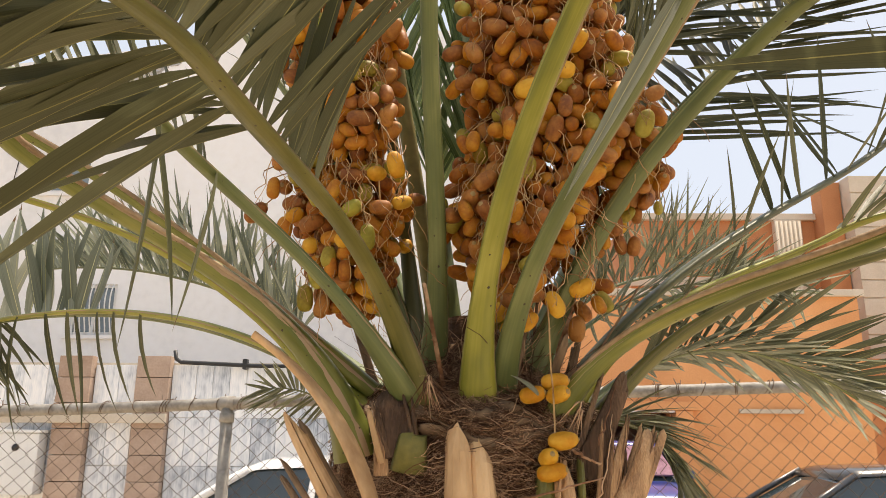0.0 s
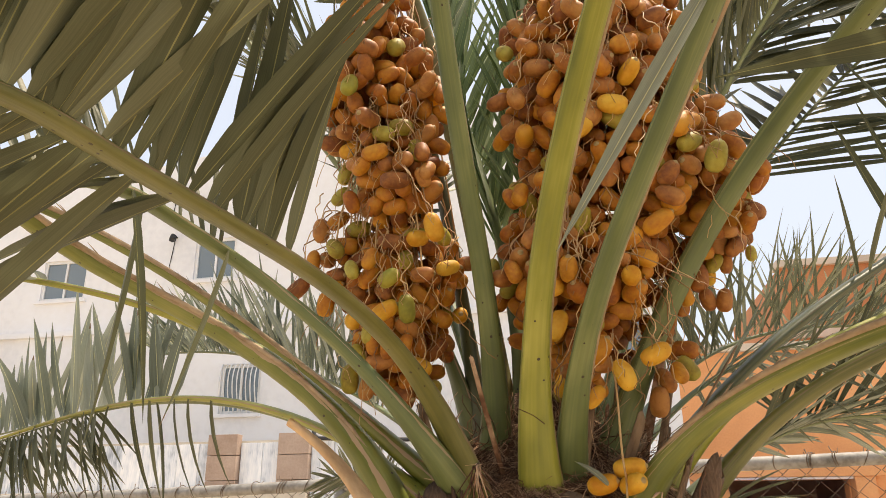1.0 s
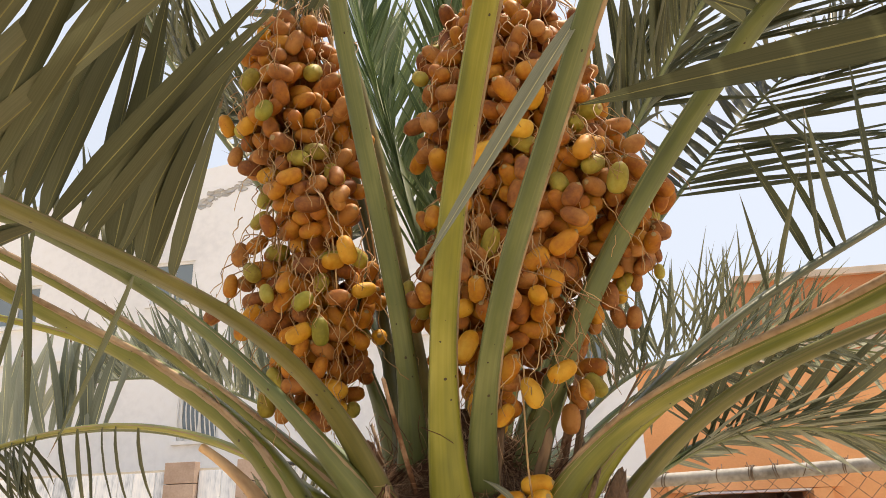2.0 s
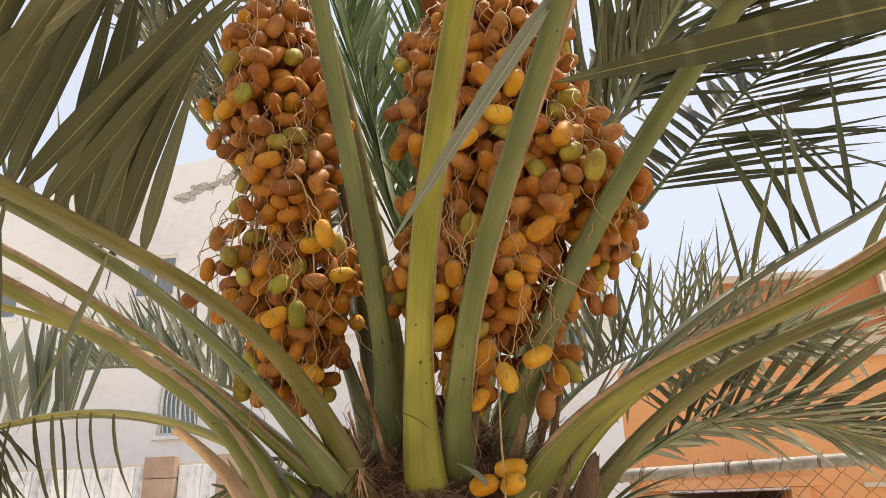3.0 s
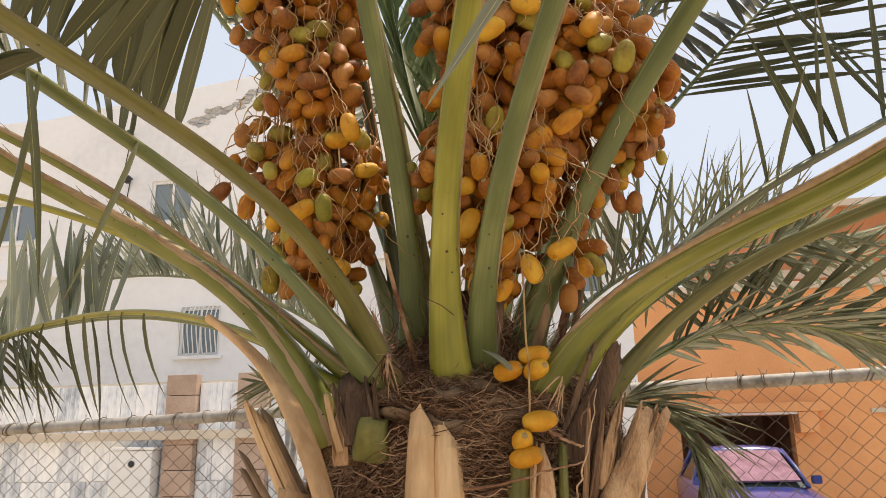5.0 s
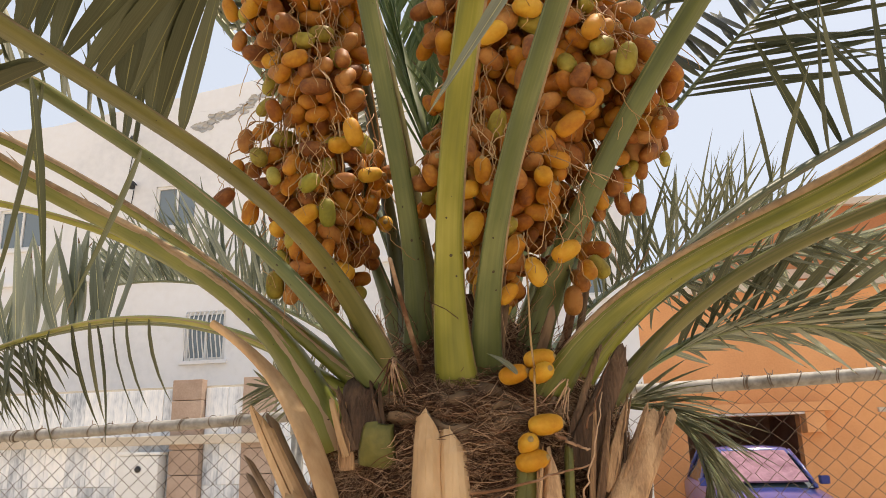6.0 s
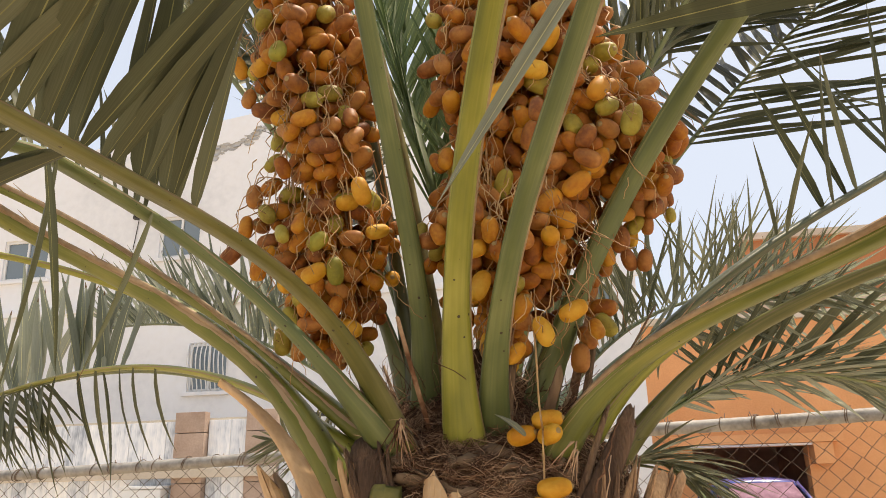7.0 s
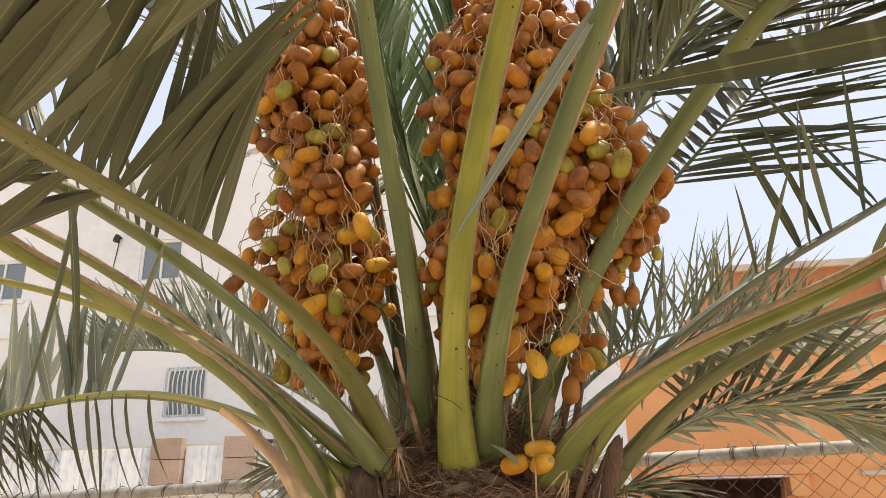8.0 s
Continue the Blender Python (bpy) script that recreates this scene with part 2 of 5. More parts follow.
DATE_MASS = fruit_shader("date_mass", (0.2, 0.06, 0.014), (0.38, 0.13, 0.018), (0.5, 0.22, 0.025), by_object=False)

GROUND = shader("sandy_ground", (0.4, 0.32, 0.23), (0.6, 0.5, 0.38), 0.8, 0.95, 0.3, 30)
WHITE = shader("white_render", (0.7, 0.705, 0.715), (0.86, 0.87, 0.885), 0.55, 0.85, 0.08, 8, third=(0.82, 0.82, 0.82))
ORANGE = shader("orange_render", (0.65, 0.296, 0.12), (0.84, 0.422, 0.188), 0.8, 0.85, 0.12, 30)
# darker copy of the orange; carries wall_right's shade in its colour
ORANGE_DEEP = shader("deep_shaded_orange_render", (0.42, 0.17, 0.07), (0.56, 0.25, 0.11), 0.8, 0.85, 0.12, 30)
BEIGE = shader("beige_stone", (0.5, 0.42, 0.32), (0.68, 0.6, 0.49), 1.5, 0.8, 0.15, 40)
MARBLE = shader("streaked_marble", (0.34, 0.38, 0.43), (0.95, 0.95, 0.94), 5.5, 0.45, 0.05, 22, stretch=(2.2, 2.2, 0.4), by_object=0.4, third=(0.74, 0.77, 0.8))
BRICK = shader("brown_stone_block", (0.35, 0.24, 0.175), (0.55, 0.41, 0.32), 3, 0.8, 0.3, 40, by_object=0.2)
GREY = shader("dark_interior", (0.4, 0.22, 0.16), (0.55, 0.33, 0.24), 2, 0.9, 0.1, 20)
CEMENT = shader("worn_cement", (0.42, 0.4, 0.37), (0.62, 0.6, 0.56), 8, 0.9, 0.3, 60)
GALV = shader("galvanised_steel", (0.13, 0.115, 0.095), (0.42, 0.4, 0.36), 9, 0.65, 0.1, 50, metal=0.1, third=(0.3, 0.28, 0.25))
WIRE = shader("chain_link_wire", (0.07, 0.048, 0.032), (0.19, 0.135, 0.095), 3, 0.7, 0.1, 40, metal=0.1)
RUST = shader("rusty_tie_wire", (0.08, 0.05, 0.03), (0.2, 0.14, 0.1), 30, 0.8, 0.1, 90)
BLACK = shader("black_plastic", (0.012, 0.012, 0.013), (0.03, 0.03, 0.032), 10, 0.5, 0.05, 90)
RUBBER = shader("tyre_rubber", (0.015, 0.015, 0.015), (0.035, 0.033, 0.03), 10, 0.9, 0.1, 90)
ALU = shader("aluminium", (0.5, 0.5, 0.5), (0.7, 0.7, 0.7), 10, 0.35, 0.02, 90, metal=0.8)
PAINT_WHITE = shader("car_paint_white", (0.72, 0.72, 0.72), (0.8, 0.8, 0.79), 2, 0.3, 0, 30, coat=0.8)
PAINT_BLUE = shader("car_paint_blue", (0.02, 0.035, 0.2), (0.035, 0.06, 0.3), 2, 0.3, 0, 30, coat=0.8)
PAINT_BLACK = shader("car_paint_black", (0.012, 0.012, 0.014), (0.025, 0.024, 0.026), 2, 0.3, 0, 30, coat=0.8)
WINDOW_GLASS = glass("house_window_glass", (0.17, 0.21, 0.23))
CAR_GLASS = glass("car_glass", (0.03, 0.045, 0.05))
SHADE_PINK = shader("pink_windscreen_shade", (0.18, 0.09, 0.125), (0.36, 0.21, 0.27), 7, 1.0, 0.6, 30)
LAMP_GLASS = glass("headlamp_glass", (0.6, 0.62, 0.65), 0.1)
WHITE_TRIM = shader("white_painted_metal", (0.7, 0.7, 0.68), (0.82, 0.82, 0.8), 4, 0.5, 0.03, 60)


# ---- builders ----
def part(name, bm, material, parent=None, label="", smooth=False, kind=""):
    """Links a bmesh as one mesh object under a thing or a part."""
    me = bpy.data.meshes.new(name)
    bm.to_mesh(me)
    bm.free()
    for mm in (material if isinstance(material, (list, tuple)) else [material]):
        me.materials.append(mm)
    if smooth:
        me.polygons.foreach_set("use_smooth", [True] * len(me.polygons))
    ob = new(name, me)
    ob.parent = parent
    return tagged(ob, label, kind=kind)


def set_uv(me, uv):
    """One uv a vertex, laid onto the corners."""
    layer = me.uv_layers.new(name="uv")
    idx = np.empty(len(me.loops), dtype=np.int32)
    me.loops.foreach_get("vertex_index", idx)
    layer.data.foreach_set("uv", np.asarray(uv, dtype=np.float32)[idx].ravel())


def part_arrays(name, verts, faces, material, parent=None, label="", kind="", smooth=True, uv=None):
    me = bpy.data.meshes.new(name)
    me.from_pydata(np.asarray(verts).tolist(), [], faces if isinstance(faces, list) else faces.tolist())
    for mm in (material if isinstance(material, (list, tuple)) else [material]):
        me.materials.append(mm)
    if smooth:
        me.polygons.foreach_set("use_smooth", [True] * len(me.polygons))
    if uv is not None:
        set_uv(me, uv)
    me.update()
    ob = new(name, me)
    ob.parent = parent
    return tagged(ob, label, kind=kind)


def empty(name, at=(0, 0, 0)):
    ob = new(name)
    ob.location = at
    ob.empty_display_size = 0.1
    return ob


def add_box(bm, x0, x1, y0, y1, z0, z1, bevel=0.0):
    vs = [bm.verts.new(p) for p in ((x0, y0, z0), (x1, y0, z0), (x1, y1, z0), (x0, y1, z0), (x0, y0, z1), (x1, y0, z1), (x1, y1, z1), (x0, y1, z1))]
    fs = [bm.faces.new([vs[i] for i in q]) for q in ((0, 3, 2, 1), (4, 5, 6, 7), (0, 1, 5, 4), (1, 2, 6, 5), (2, 3, 7, 6), (3, 0, 4, 7))]
    if bevel:
        bmesh.ops.bevel(bm, geom=list({e for f in fs for e in f.edges}), offset=bevel, segments=2, affect="EDGES", profile=0.6)
    return bm


def box(x0, x1, y0, y1, z0, z1, bevel=0.0):
    return add_box(bmesh.new(), x0, x1, y0, y1, z0, z1, bevel)


def bezier(c, s):
    """Points of a cubic curve of 4 control points, or of two joined ones of 7."""
    c = np.array(c, float)
    if len(c) == 7:
        a, d = (sum(np.linalg.norm(c[i + k + 1] - c[i + k]) for i in range(3)) for k in (0, 3))
        cut = a / (a + d)
        return np.array([bezier(c[:4], [u / cut])[0] if u <= cut else bezier(c[3:], [(u - cut) / (1 - cut)])[0] for u in np.atleast_1d(s)])
    s = np.atleast_1d(np.array(s, float))[:, None]
    return (1 - s) ** 3 * c[0] + 3 * s * (1 - s) ** 2 * c[1] + 3 * s * s * (1 - s) * c[2] + s ** 3 * c[3]


def frames(pts):
    """Tangent, side and upper normal along a line of points."""
    t = np.gradient(pts, axis=0)
    t /= np.linalg.norm(t, axis=1)[:, None]
    up = np.array([0, 0, 1.0])
    side = np.cross(t, up)
    ln = np.linalg.norm(side, axis=1)
    for i in range(len(side)):
        if ln[i] < 0.12:
            side[i] = side[i - 1] if i else np.array([1.0, 0, 0])
        elif i and np.dot(side[i], side[i - 1]) < 0:
            side[i] = -side[i]
    side /= np.linalg.norm(side, axis=1)[:, None]
    nor = np.cross(side, t)
    return t, side, nor / np.linalg.norm(nor, axis=1)[:, None]


def tube_arrays(pts, radius, sides=5):
    """Vertices and faces of a thin round rod along pts; radius: one number or one a point."""
    pts = np.asarray(pts, float)
    t, s, n = frames(pts)
    r = np.broadcast_to(np.asarray(radius, float), (len(pts),))
    a = np.linspace(0, 2 * np.pi, sides, endpoint=False)
    v = pts[:, None, :] + r[:, None, None] * (np.cos(a)[None, :, None] * s[:, None, :] + np.sin(a)[None, :, None] * n[:, None, :])
    f = []
    for i in range(len(pts) - 1):
        for j in range(sides):
            k = (j + 1) % sides
            f.append((i * sides + j, i * sides + k, (i + 1) * sides + k, (i + 1) * sides + j))
    f.append(tuple(range(sides))[::-1])
    f.append(tuple((len(pts) - 1) * sides + j for j in range(sides)))
    return v.reshape(-1, 3), f


class Heap:
    """Collects many small pieces into one joined mesh."""

    def __init__(self):
        self.v, self.f, self.n, self.uv = [], [], 0, []

    def add(self, v, f, uv=None):
        self.v.append(np.asarray(v))
        if uv is not None:
            self.uv.append(uv)
        self.f.extend([tuple(i + self.n for i in q) for q in f])
        self.n += len(v)

    def put(self, name, material, parent, label="", kind="stuff"):
        return part_arrays(name, np.concatenate(self.v), self.f, material, parent, label, kind, uv=np.concatenate(self.uv) if self.uv else None)


# ---- palm leaflets and fronds ----
U = np.array([0.0, 0.06, 0.2, 0.42, 0.66, 0.86, 1.0])
PROFILE = np.array([0.32, 0.7, 0.98, 1.0, 0.74, 0.38, 0.02])


LEAF_UV = np.array([(a, u) for u in U for a in (0.0, 0.5, 1.0)])


def leaflet_arrays(length, width, droop, fold=0.35, curl=0.0):
    """A folded lance-shaped leaflet along +x, keel down, sagging towards -z."""
    x = U * length
    z = -droop * length * U ** 2
    y = curl * length * U ** 2
    h = PROFILE * width / 2
    v = []
    for i in range(len(U)):
        v += [(x[i], y[i] - h[i], z[i] + fold * h[i]), (x[i], y[i], z[i]), (x[i], y[i] + h[i], z[i] + fold * h[i])]
    f = []
    for i in range(len(U) - 1):
        a = 3 * i
        f += [(a, a + 3, a + 4, a + 1), (a + 1, a + 4, a + 5, a + 2)]
    return np.array(v), f


LEAFLET_MESHES = []
for k in range(8):
    v, f = leaflet_arrays(1.0, 0.1, (0.02, 0.06, 0.1, 0.16, 0.04, 0.22, 0.08, 0.3)[k], 0.3 + 0.1 * (k % 3), (0.0, 0.04, -0.05, 0.03, -0.03, 0.05, 0.0, -0.06)[k])
    me = bpy.data.meshes.new("leaflet")
    me.from_pydata(v.tolist(), [], f)
    me.polygons.foreach_set("use_smooth", [True] * len(me.polygons))
    set_uv(me, LEAF_UV)
    me.materials.append(LEAF)
    LEAFLET_MESHES.append(me)


def axes(d, nor):
    """Columns of a frame with x along d and z near nor."""
    d = d / np.linalg.norm(d)
    y = np.cross(nor, d)
    y /= np.linalg.norm(y)
    return d, y, np.cross(d, y)


def put_leaflet(owner, heap, at, d, nor, length, width, rng, droop):
    d, y, z = axes(d, nor)
    if heap is None:
        k = min(range(8), key=lambda i: abs((0.02, 0.06, 0.1, 0.16, 0.04, 0.22, 0.08, 0.3)[i] - droop) + 0.05 * rng.random())
        ob = new("leaflet", LEAFLET_MESHES[k])
        m = Matrix((d, y, z)).transposed().to_4x4()
        m.translation = at
        w = width / 0.1
        ob.matrix_basis = m @ Matrix.Diagonal((length, w, length * 0.6 + w * 0.4, 1))
        ob.parent = owner
        return ob
    else:
        v, f = leaflet_arrays(length, width, droop, 0.25 + 0.3 * rng.random(), rng.uniform(-0.08, 0.08))
        heap.add(v @ np.array([d, y, z]) + at, f, LEAF_UV)


def stem_uv(p):
    d = np.r_[0, np.cumsum(np.linalg.norm(np.diff(p, axis=0), axis=1))]
    return np.array([((j / 12.0), x) for x in d for j in range(12)])


def stem_arrays(c, w0, w1, flare=1.7, n=44, flat=0.6, s_end=1.0):
    """A keeled frond stem: flattened upper side, rounded underside, flaring sheath at its foot."""
    s = np.linspace(0, s_end, n)
    p = bezier(c, s)
    t, side, nor = frames(p)
    w = w0 + (w1 - w0) * s ** 0.8
    w = w * (1 + (flare - 1) * np.clip(1 - s / 0.16, 0, 1) ** 1.5)
    ang = np.linspace(0, 2 * np.pi, 12, endpoint=False)
    cx, cz = np.cos(ang), np.sin(ang)
    cz = np.where(cz > 0, cz * 0.55, cz * 1.0)
    cx = np.sign(cx) * np.abs(cx) ** 0.85
    v = p[:, None, :] + (w / 2)[:, None, None] * (cx[None, :, None] * side[:, None, :] + flat * cz[None, :, None] * nor[:, None, :])
    f = []
    for i in range(n - 1):
        for j in range(12):
            k = (j + 1) % 12
            f.append((i * 12 + j, (i + 1) * 12 + j, (i + 1) * 12 + k, i * 12 + k))
    f.append(tuple((n - 1) * 12 + j for j in range(12)))
    f.append(tuple(range(12)))
    return v.reshape(-1, 3), f, stem_uv(p)


palm = tagged(empty("date_palm", (0.07, 1.66, 0)), "short date palm with green arching fronds and two ripening fruit bunches", "palm tree")
palm.matrix_basis = Matrix.Identity(4)


def frond(c, w0, w1, material, label="", bare=0.35, gap=0.022, length=0.32, width=0.026, sweep=(58, 28), vee=(25, 25), droop=0.08, leaf=None, single=False,
          seed=0, edge=0, sides=(1, -1), jitter=12, lift=0.0, thin=(0.0, 0.0), vee_end=None, start=(0.0, 0.0), stop=(1.0, 1.0), skew=(0, 0), flat=0.6):
    """One frond: a stem along a cubic curve c and leaflets from bare to its tip. vee: degrees by which leaflets rise on the +side and the -side.
    single: leaflets are objects of their own; edge: dry ribbon on one margin (+1, -1)."""
    rng = random.Random(seed)
    v, f, uv = stem_arrays(c, w0, w1, flat=flat)
    ob = part_arrays("frond", v, f, material, palm, label, uv=uv)
    s = np.linspace(0, 1, 60)
    p = bezier(c, s)
    total = np.linalg.norm(np.diff(p, axis=0), axis=1).sum()
    if edge:
        e = Heap()
        ss = np.linspace(0.06, 0.85, 30)
        q = bezier(c, ss)
        t, side, nor = frames(q)
        w = w0 + (w1 - w0) * ss ** 0.8
        off = np.array([0.0006 * math.sin(17 * a) + 0.0014 * rng.random() for a in ss])
        mid = q + side * ((w / 2 * 0.93 + off) * edge)[:, None] + nor * (w * 0.1)[:, None]
        tv, tf = tube_arrays(mid, 0.0035 + 0.002 * np.sin(np.linspace(0, 3.1, 30)), 5)
        e.add(tv, tf)
        for k in range(9):
            i = rng.randrange(4, 24)
            a = mid[i]
            b = a + t[i] * rng.uniform(0.02, 0.06) + nor[i] * rng.uniform(0.004, 0.016)
            tv, tf = tube_arrays(np.linspace(a, b, 3), [0.0016, 0.0012, 0.0004], 3)
            e.add(tv, tf)
        e.put("dry_margin", DRY_EDGE, ob, "dry brown frayed stem margin", "")
    if not leaf and not single:
        return ob
    heap = None if single else Heap()
    n = int(total * (1 - bare) / gap)
    for i in range(n):
        a = bare + (1 - bare) * (i + 0.5 + rng.uniform(-0.3, 0.3)) / n
        q = bezier(c, [a - 0.01, a, a + 0.01])
        t, side, nor = (k[1] for k in frames(q))
        rel = (a - bare) / (1 - bare)
        taper = 0.55 + 0.45 * min(1, rel * 5) - 0.4 * max(0, rel - 0.7) / 0.3
        for j, sgn in enumerate((1, -1)):
            if sgn not in sides or rng.random() < thin[j] or not start[j] <= rel <= stop[j]:
                continue
            sw = radians(skew[j] + sweep[0] + (sweep[1] - sweep[0]) * rel + rng.uniform(-jitter, jitter))
            ve = radians(vee[j] + ((vee_end[j] - vee[j]) * min(1, rel * 2) if vee_end else 0) + rng.uniform(-jitter, jitter) * 1.3)
            out = math.cos(ve) * side * sgn + math.sin(ve) * nor
            d = math.cos(sw) * t + math.sin(sw) * out + np.array([0, 0, lift])
            w = (w0 + (w1 - w0) * a ** 0.8) / 2
            up = nor * math.cos(ve) - side * sgn * math.sin(ve)
            up = up + 0.35 * np.array([rng.uniform(-1, 1), rng.uniform(-1, 1), 0])
            put_leaflet(ob, heap, q[1] + side * sgn * w * 0.85, d, up, length * taper * rng.uniform(0.85, 1.1), width * rng.uniform(0.8, 1.15), rng, droop * rng.uniform(0.4, 1.5))
    if heap:
        heap.put("foliage", leaf, ob)
    return ob


# ---- the palm's fronds ----
frond([(-0.022, 1.466, 1.810), (-0.110, 1.317, 2.104), (-0.149, 0.972, 2.053), (-0.175, 0.656, 2.053), (-0.185, 0.524, 2.053), (-0.257, 0.102, 1.947), (-0.400, -0.300, 1.649)], 0.038, 0.012, RACHIS_SHADED_OLIVE,
      "frond stem in shade-darkened olive green with broad shaded leaflets", bare=0.33, gap=0.0125, length=0.34, width=0.027, sweep=(88, 66), vee=(-14, 72), vee_end=(-10, 44), droop=0.05, single=True, seed=1, thin=(0.2, 0.14), start=(0.11, 0.0), jitter=15)
frond([(-0.046, 1.468, 1.818), (-0.127, 1.248, 2.011), (-0.385, 1.412, 2.187), (-0.359, 1.010, 2.163), (-0.350, 0.858, 2.153), (-0.505, 0.401, 1.991), (-0.750, 0.000, 1.700)], 0.036, 0.01, RACHIS_GREEN, "",
      bare=0.2, gap=0.024, length=0.3, width=0.012, sweep=(78, 60), vee=(66, -80), droop=0.06, single=True, seed=2, thin=(0.0, 0.82), skew=(26, 4), start=(0.2, 0.2), stop=(0.9, 0.46), jitter=8, flat=0.95)
frond([(-0.132, 1.499, 1.731), (-0.210, 1.466, 2.057), (-0.693, 1.530, 2.175), (-0.737, 1.255, 2.262), (-0.765, 1.081, 2.316), (-1.000, 0.700, 2.200), (-1.200, 0.400, 1.900)], 0.066, 0.012, RACHIS_DRY,
      "thick frond stem with a dry brown margin", bare=0.5, gap=0.034, length=0.34, width=0.028, sweep=(65, 40), vee=(25, 25), droop=0.1, single=True, seed=3, edge=-1, flat=0.95)
frond([(-0.087, 1.630, 1.818), (-0.403, 1.613, 2.088), (-0.694, 1.579, 2.303), (-0.945, 1.420, 2.395), (-1.150, 1.291, 2.471), (-1.500, 1.000, 2.400), (-1.800, 0.800, 2.100)], 0.042, 0.012, RACHIS_DRY, "",
      bare=0.46, gap=0.03, length=0.36, width=0.026, leaf=LEAF_MASS, seed=4, edge=-1, flat=0.85)
frond([(-0.125, 1.584, 1.735), (-0.386, 1.659, 2.090), (-0.667, 1.623, 2.214), (-0.989, 1.477, 2.248), (-1.199, 1.382, 2.271), (-1.500, 1.300, 2.150), (-1.700, 1.200, 1.900)], 0.035, 0.01, RACHIS_YELLOW, "",
      bare=0.5, gap=0.03, length=0.34, width=0.028, vee=(15, -20), droop=0.1, leaf=LEAF_PALE, seed=5, flat=0.8)
frond([(-0.058, 1.550, 1.761), (-0.553, 1.798, 2.177), (-1.251, 2.204, 2.081), (-1.753, 2.347, 1.996)], 0.034, 0.012, RACHIS_YELLOW, "low frond with thin hanging leaflets",
      bare=0.36, gap=0.09, length=0.3, width=0.015, sweep=(98, 78), vee=(-80, -84), droop=0.22, leaf=LEAF_MASS, seed=6, jitter=11, thin=(0.9, 0.15), flat=0.8)
frond([(-0.058, 1.610, 1.750), (-0.553, 1.858, 2.160), (-1.251, 2.264, 2.085), (-1.753, 2.407, 2.030)], 0.024, 0.01, RACHIS_GREEN, "low frond with broad upright pale leaflets",
      bare=0.5, gap=0.04, length=0.4, width=0.046, sweep=(78, 60), vee=(80, 100), droop=0.03, leaf=LEAF_SILVER_LIT, seed=61, jitter=12, thin=(0.0, 0.4))
frond([(-0.018, 1.598, 1.835), (0.022, 1.501, 2.101), (-0.023, 1.330, 2.278), (-0.011, 1.084, 2.524), (-0.005, 0.969, 2.640), (-0.050, 0.600, 2.950), (-0.150, 0.100, 2.950)], 0.042, 0.012, RACHIS_GREEN, "upright green frond stem",
      bare=0.5, gap=0.03, length=0.34, width=0.026, leaf=LEAF_MASS, seed=7)
frond([(-0.046, 1.667, 1.858), (-0.116, 1.552, 2.350), (-0.493, 1.683, 2.606), (-0.620, 1.555, 2.945), (-0.697, 1.478, 3.150), (-0.950, 1.300, 3.400), (-1.300, 1.100, 3.400)], 0.045, 0.012, RACHIS_GREEN, "",
      bare=0.13, gap=0.02, length=0.34, width=0.016, sweep=(80, 40), droop=0.12, leaf=LEAF_MASS, seed=8, thin=(0.35, 0.35))
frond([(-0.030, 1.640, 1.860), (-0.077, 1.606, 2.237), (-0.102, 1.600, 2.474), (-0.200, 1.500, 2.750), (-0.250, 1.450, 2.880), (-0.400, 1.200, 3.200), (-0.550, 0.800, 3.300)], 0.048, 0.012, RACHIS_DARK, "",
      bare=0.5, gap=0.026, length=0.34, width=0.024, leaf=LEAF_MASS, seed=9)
frond([(0.029, 1.699, 1.889), (0.042, 1.754, 2.437), (-0.201, 1.923, 2.833), (-0.219, 1.947, 3.281)], 0.036, 0.02, RACHIS_GREEN, "young upright pale green frond",
      bare=0.28, gap=0.018, length=0.36, width=0.02, sweep=(30, 18), vee=(40, 40), droop=0.03, leaf=LEAF_YOUNG, seed=10)
frond([(0.090, 1.700, 1.880), (0.080, 1.790, 2.350), (0.060, 1.850, 2.800), (0.040, 1.900, 3.250)], 0.034, 0.02, RACHIS_GREEN, "",
      bare=0.3, gap=0.018, length=0.36, width=0.02, sweep=(28, 18), vee=(40, 40), droop=0.03, leaf=LEAF_YOUNG, seed=11)
frond([(0.075, 1.488, 1.781), (0.058, 1.372, 2.022), (0.111, 1.224, 2.208), (0.216, 0.935, 2.367), (0.248, 0.846, 2.416), (0.250, 0.400, 2.650), (0.300, -0.200, 2.500)], 0.049, 0.012, RACHIS_YELLOW,
      "bright yellow-green upright frond stem with dark specks", bare=0.5, gap=0.03, length=0.32, width=0.026, leaf=LEAF_MASS, seed=12, edge=-1)
crossing = frond([(0.114, 1.533, 1.781), (0.121, 1.360, 2.065), (0.223, 1.128, 2.145), (0.309, 0.927, 2.286), (0.352, 0.826, 2.356), (0.500, 0.400, 2.400), (0.650, -0.100, 2.200)], 0.04, 0.012, RACHIS_GREEN,
      "green frond stem crossing the fruit", bare=0.5, gap=0.034, length=0.3, width=0.028, vee=(30, 30), leaf=LEAF_MASS, seed=13, edge=-1)
SLANTING = [(0.151, 1.630, 1.789), (0.243, 1.511, 2.102), (0.428, 1.460, 2.350), (0.530, 1.121, 2.384), (0.569, 0.991, 2.397), (0.700, 0.600, 2.350), (0.850, 0.200, 2.050)]
slanting = frond(SLANTING, 0.06, 0.012, RACHIS_GREEN,
      "dark green slanting frond stem", bare=0.5, gap=0.034, length=0.32, width=0.03, sweep=(70, 45), vee=(10, 35), leaf=LEAF_MASS, flat=0.75, seed=14)
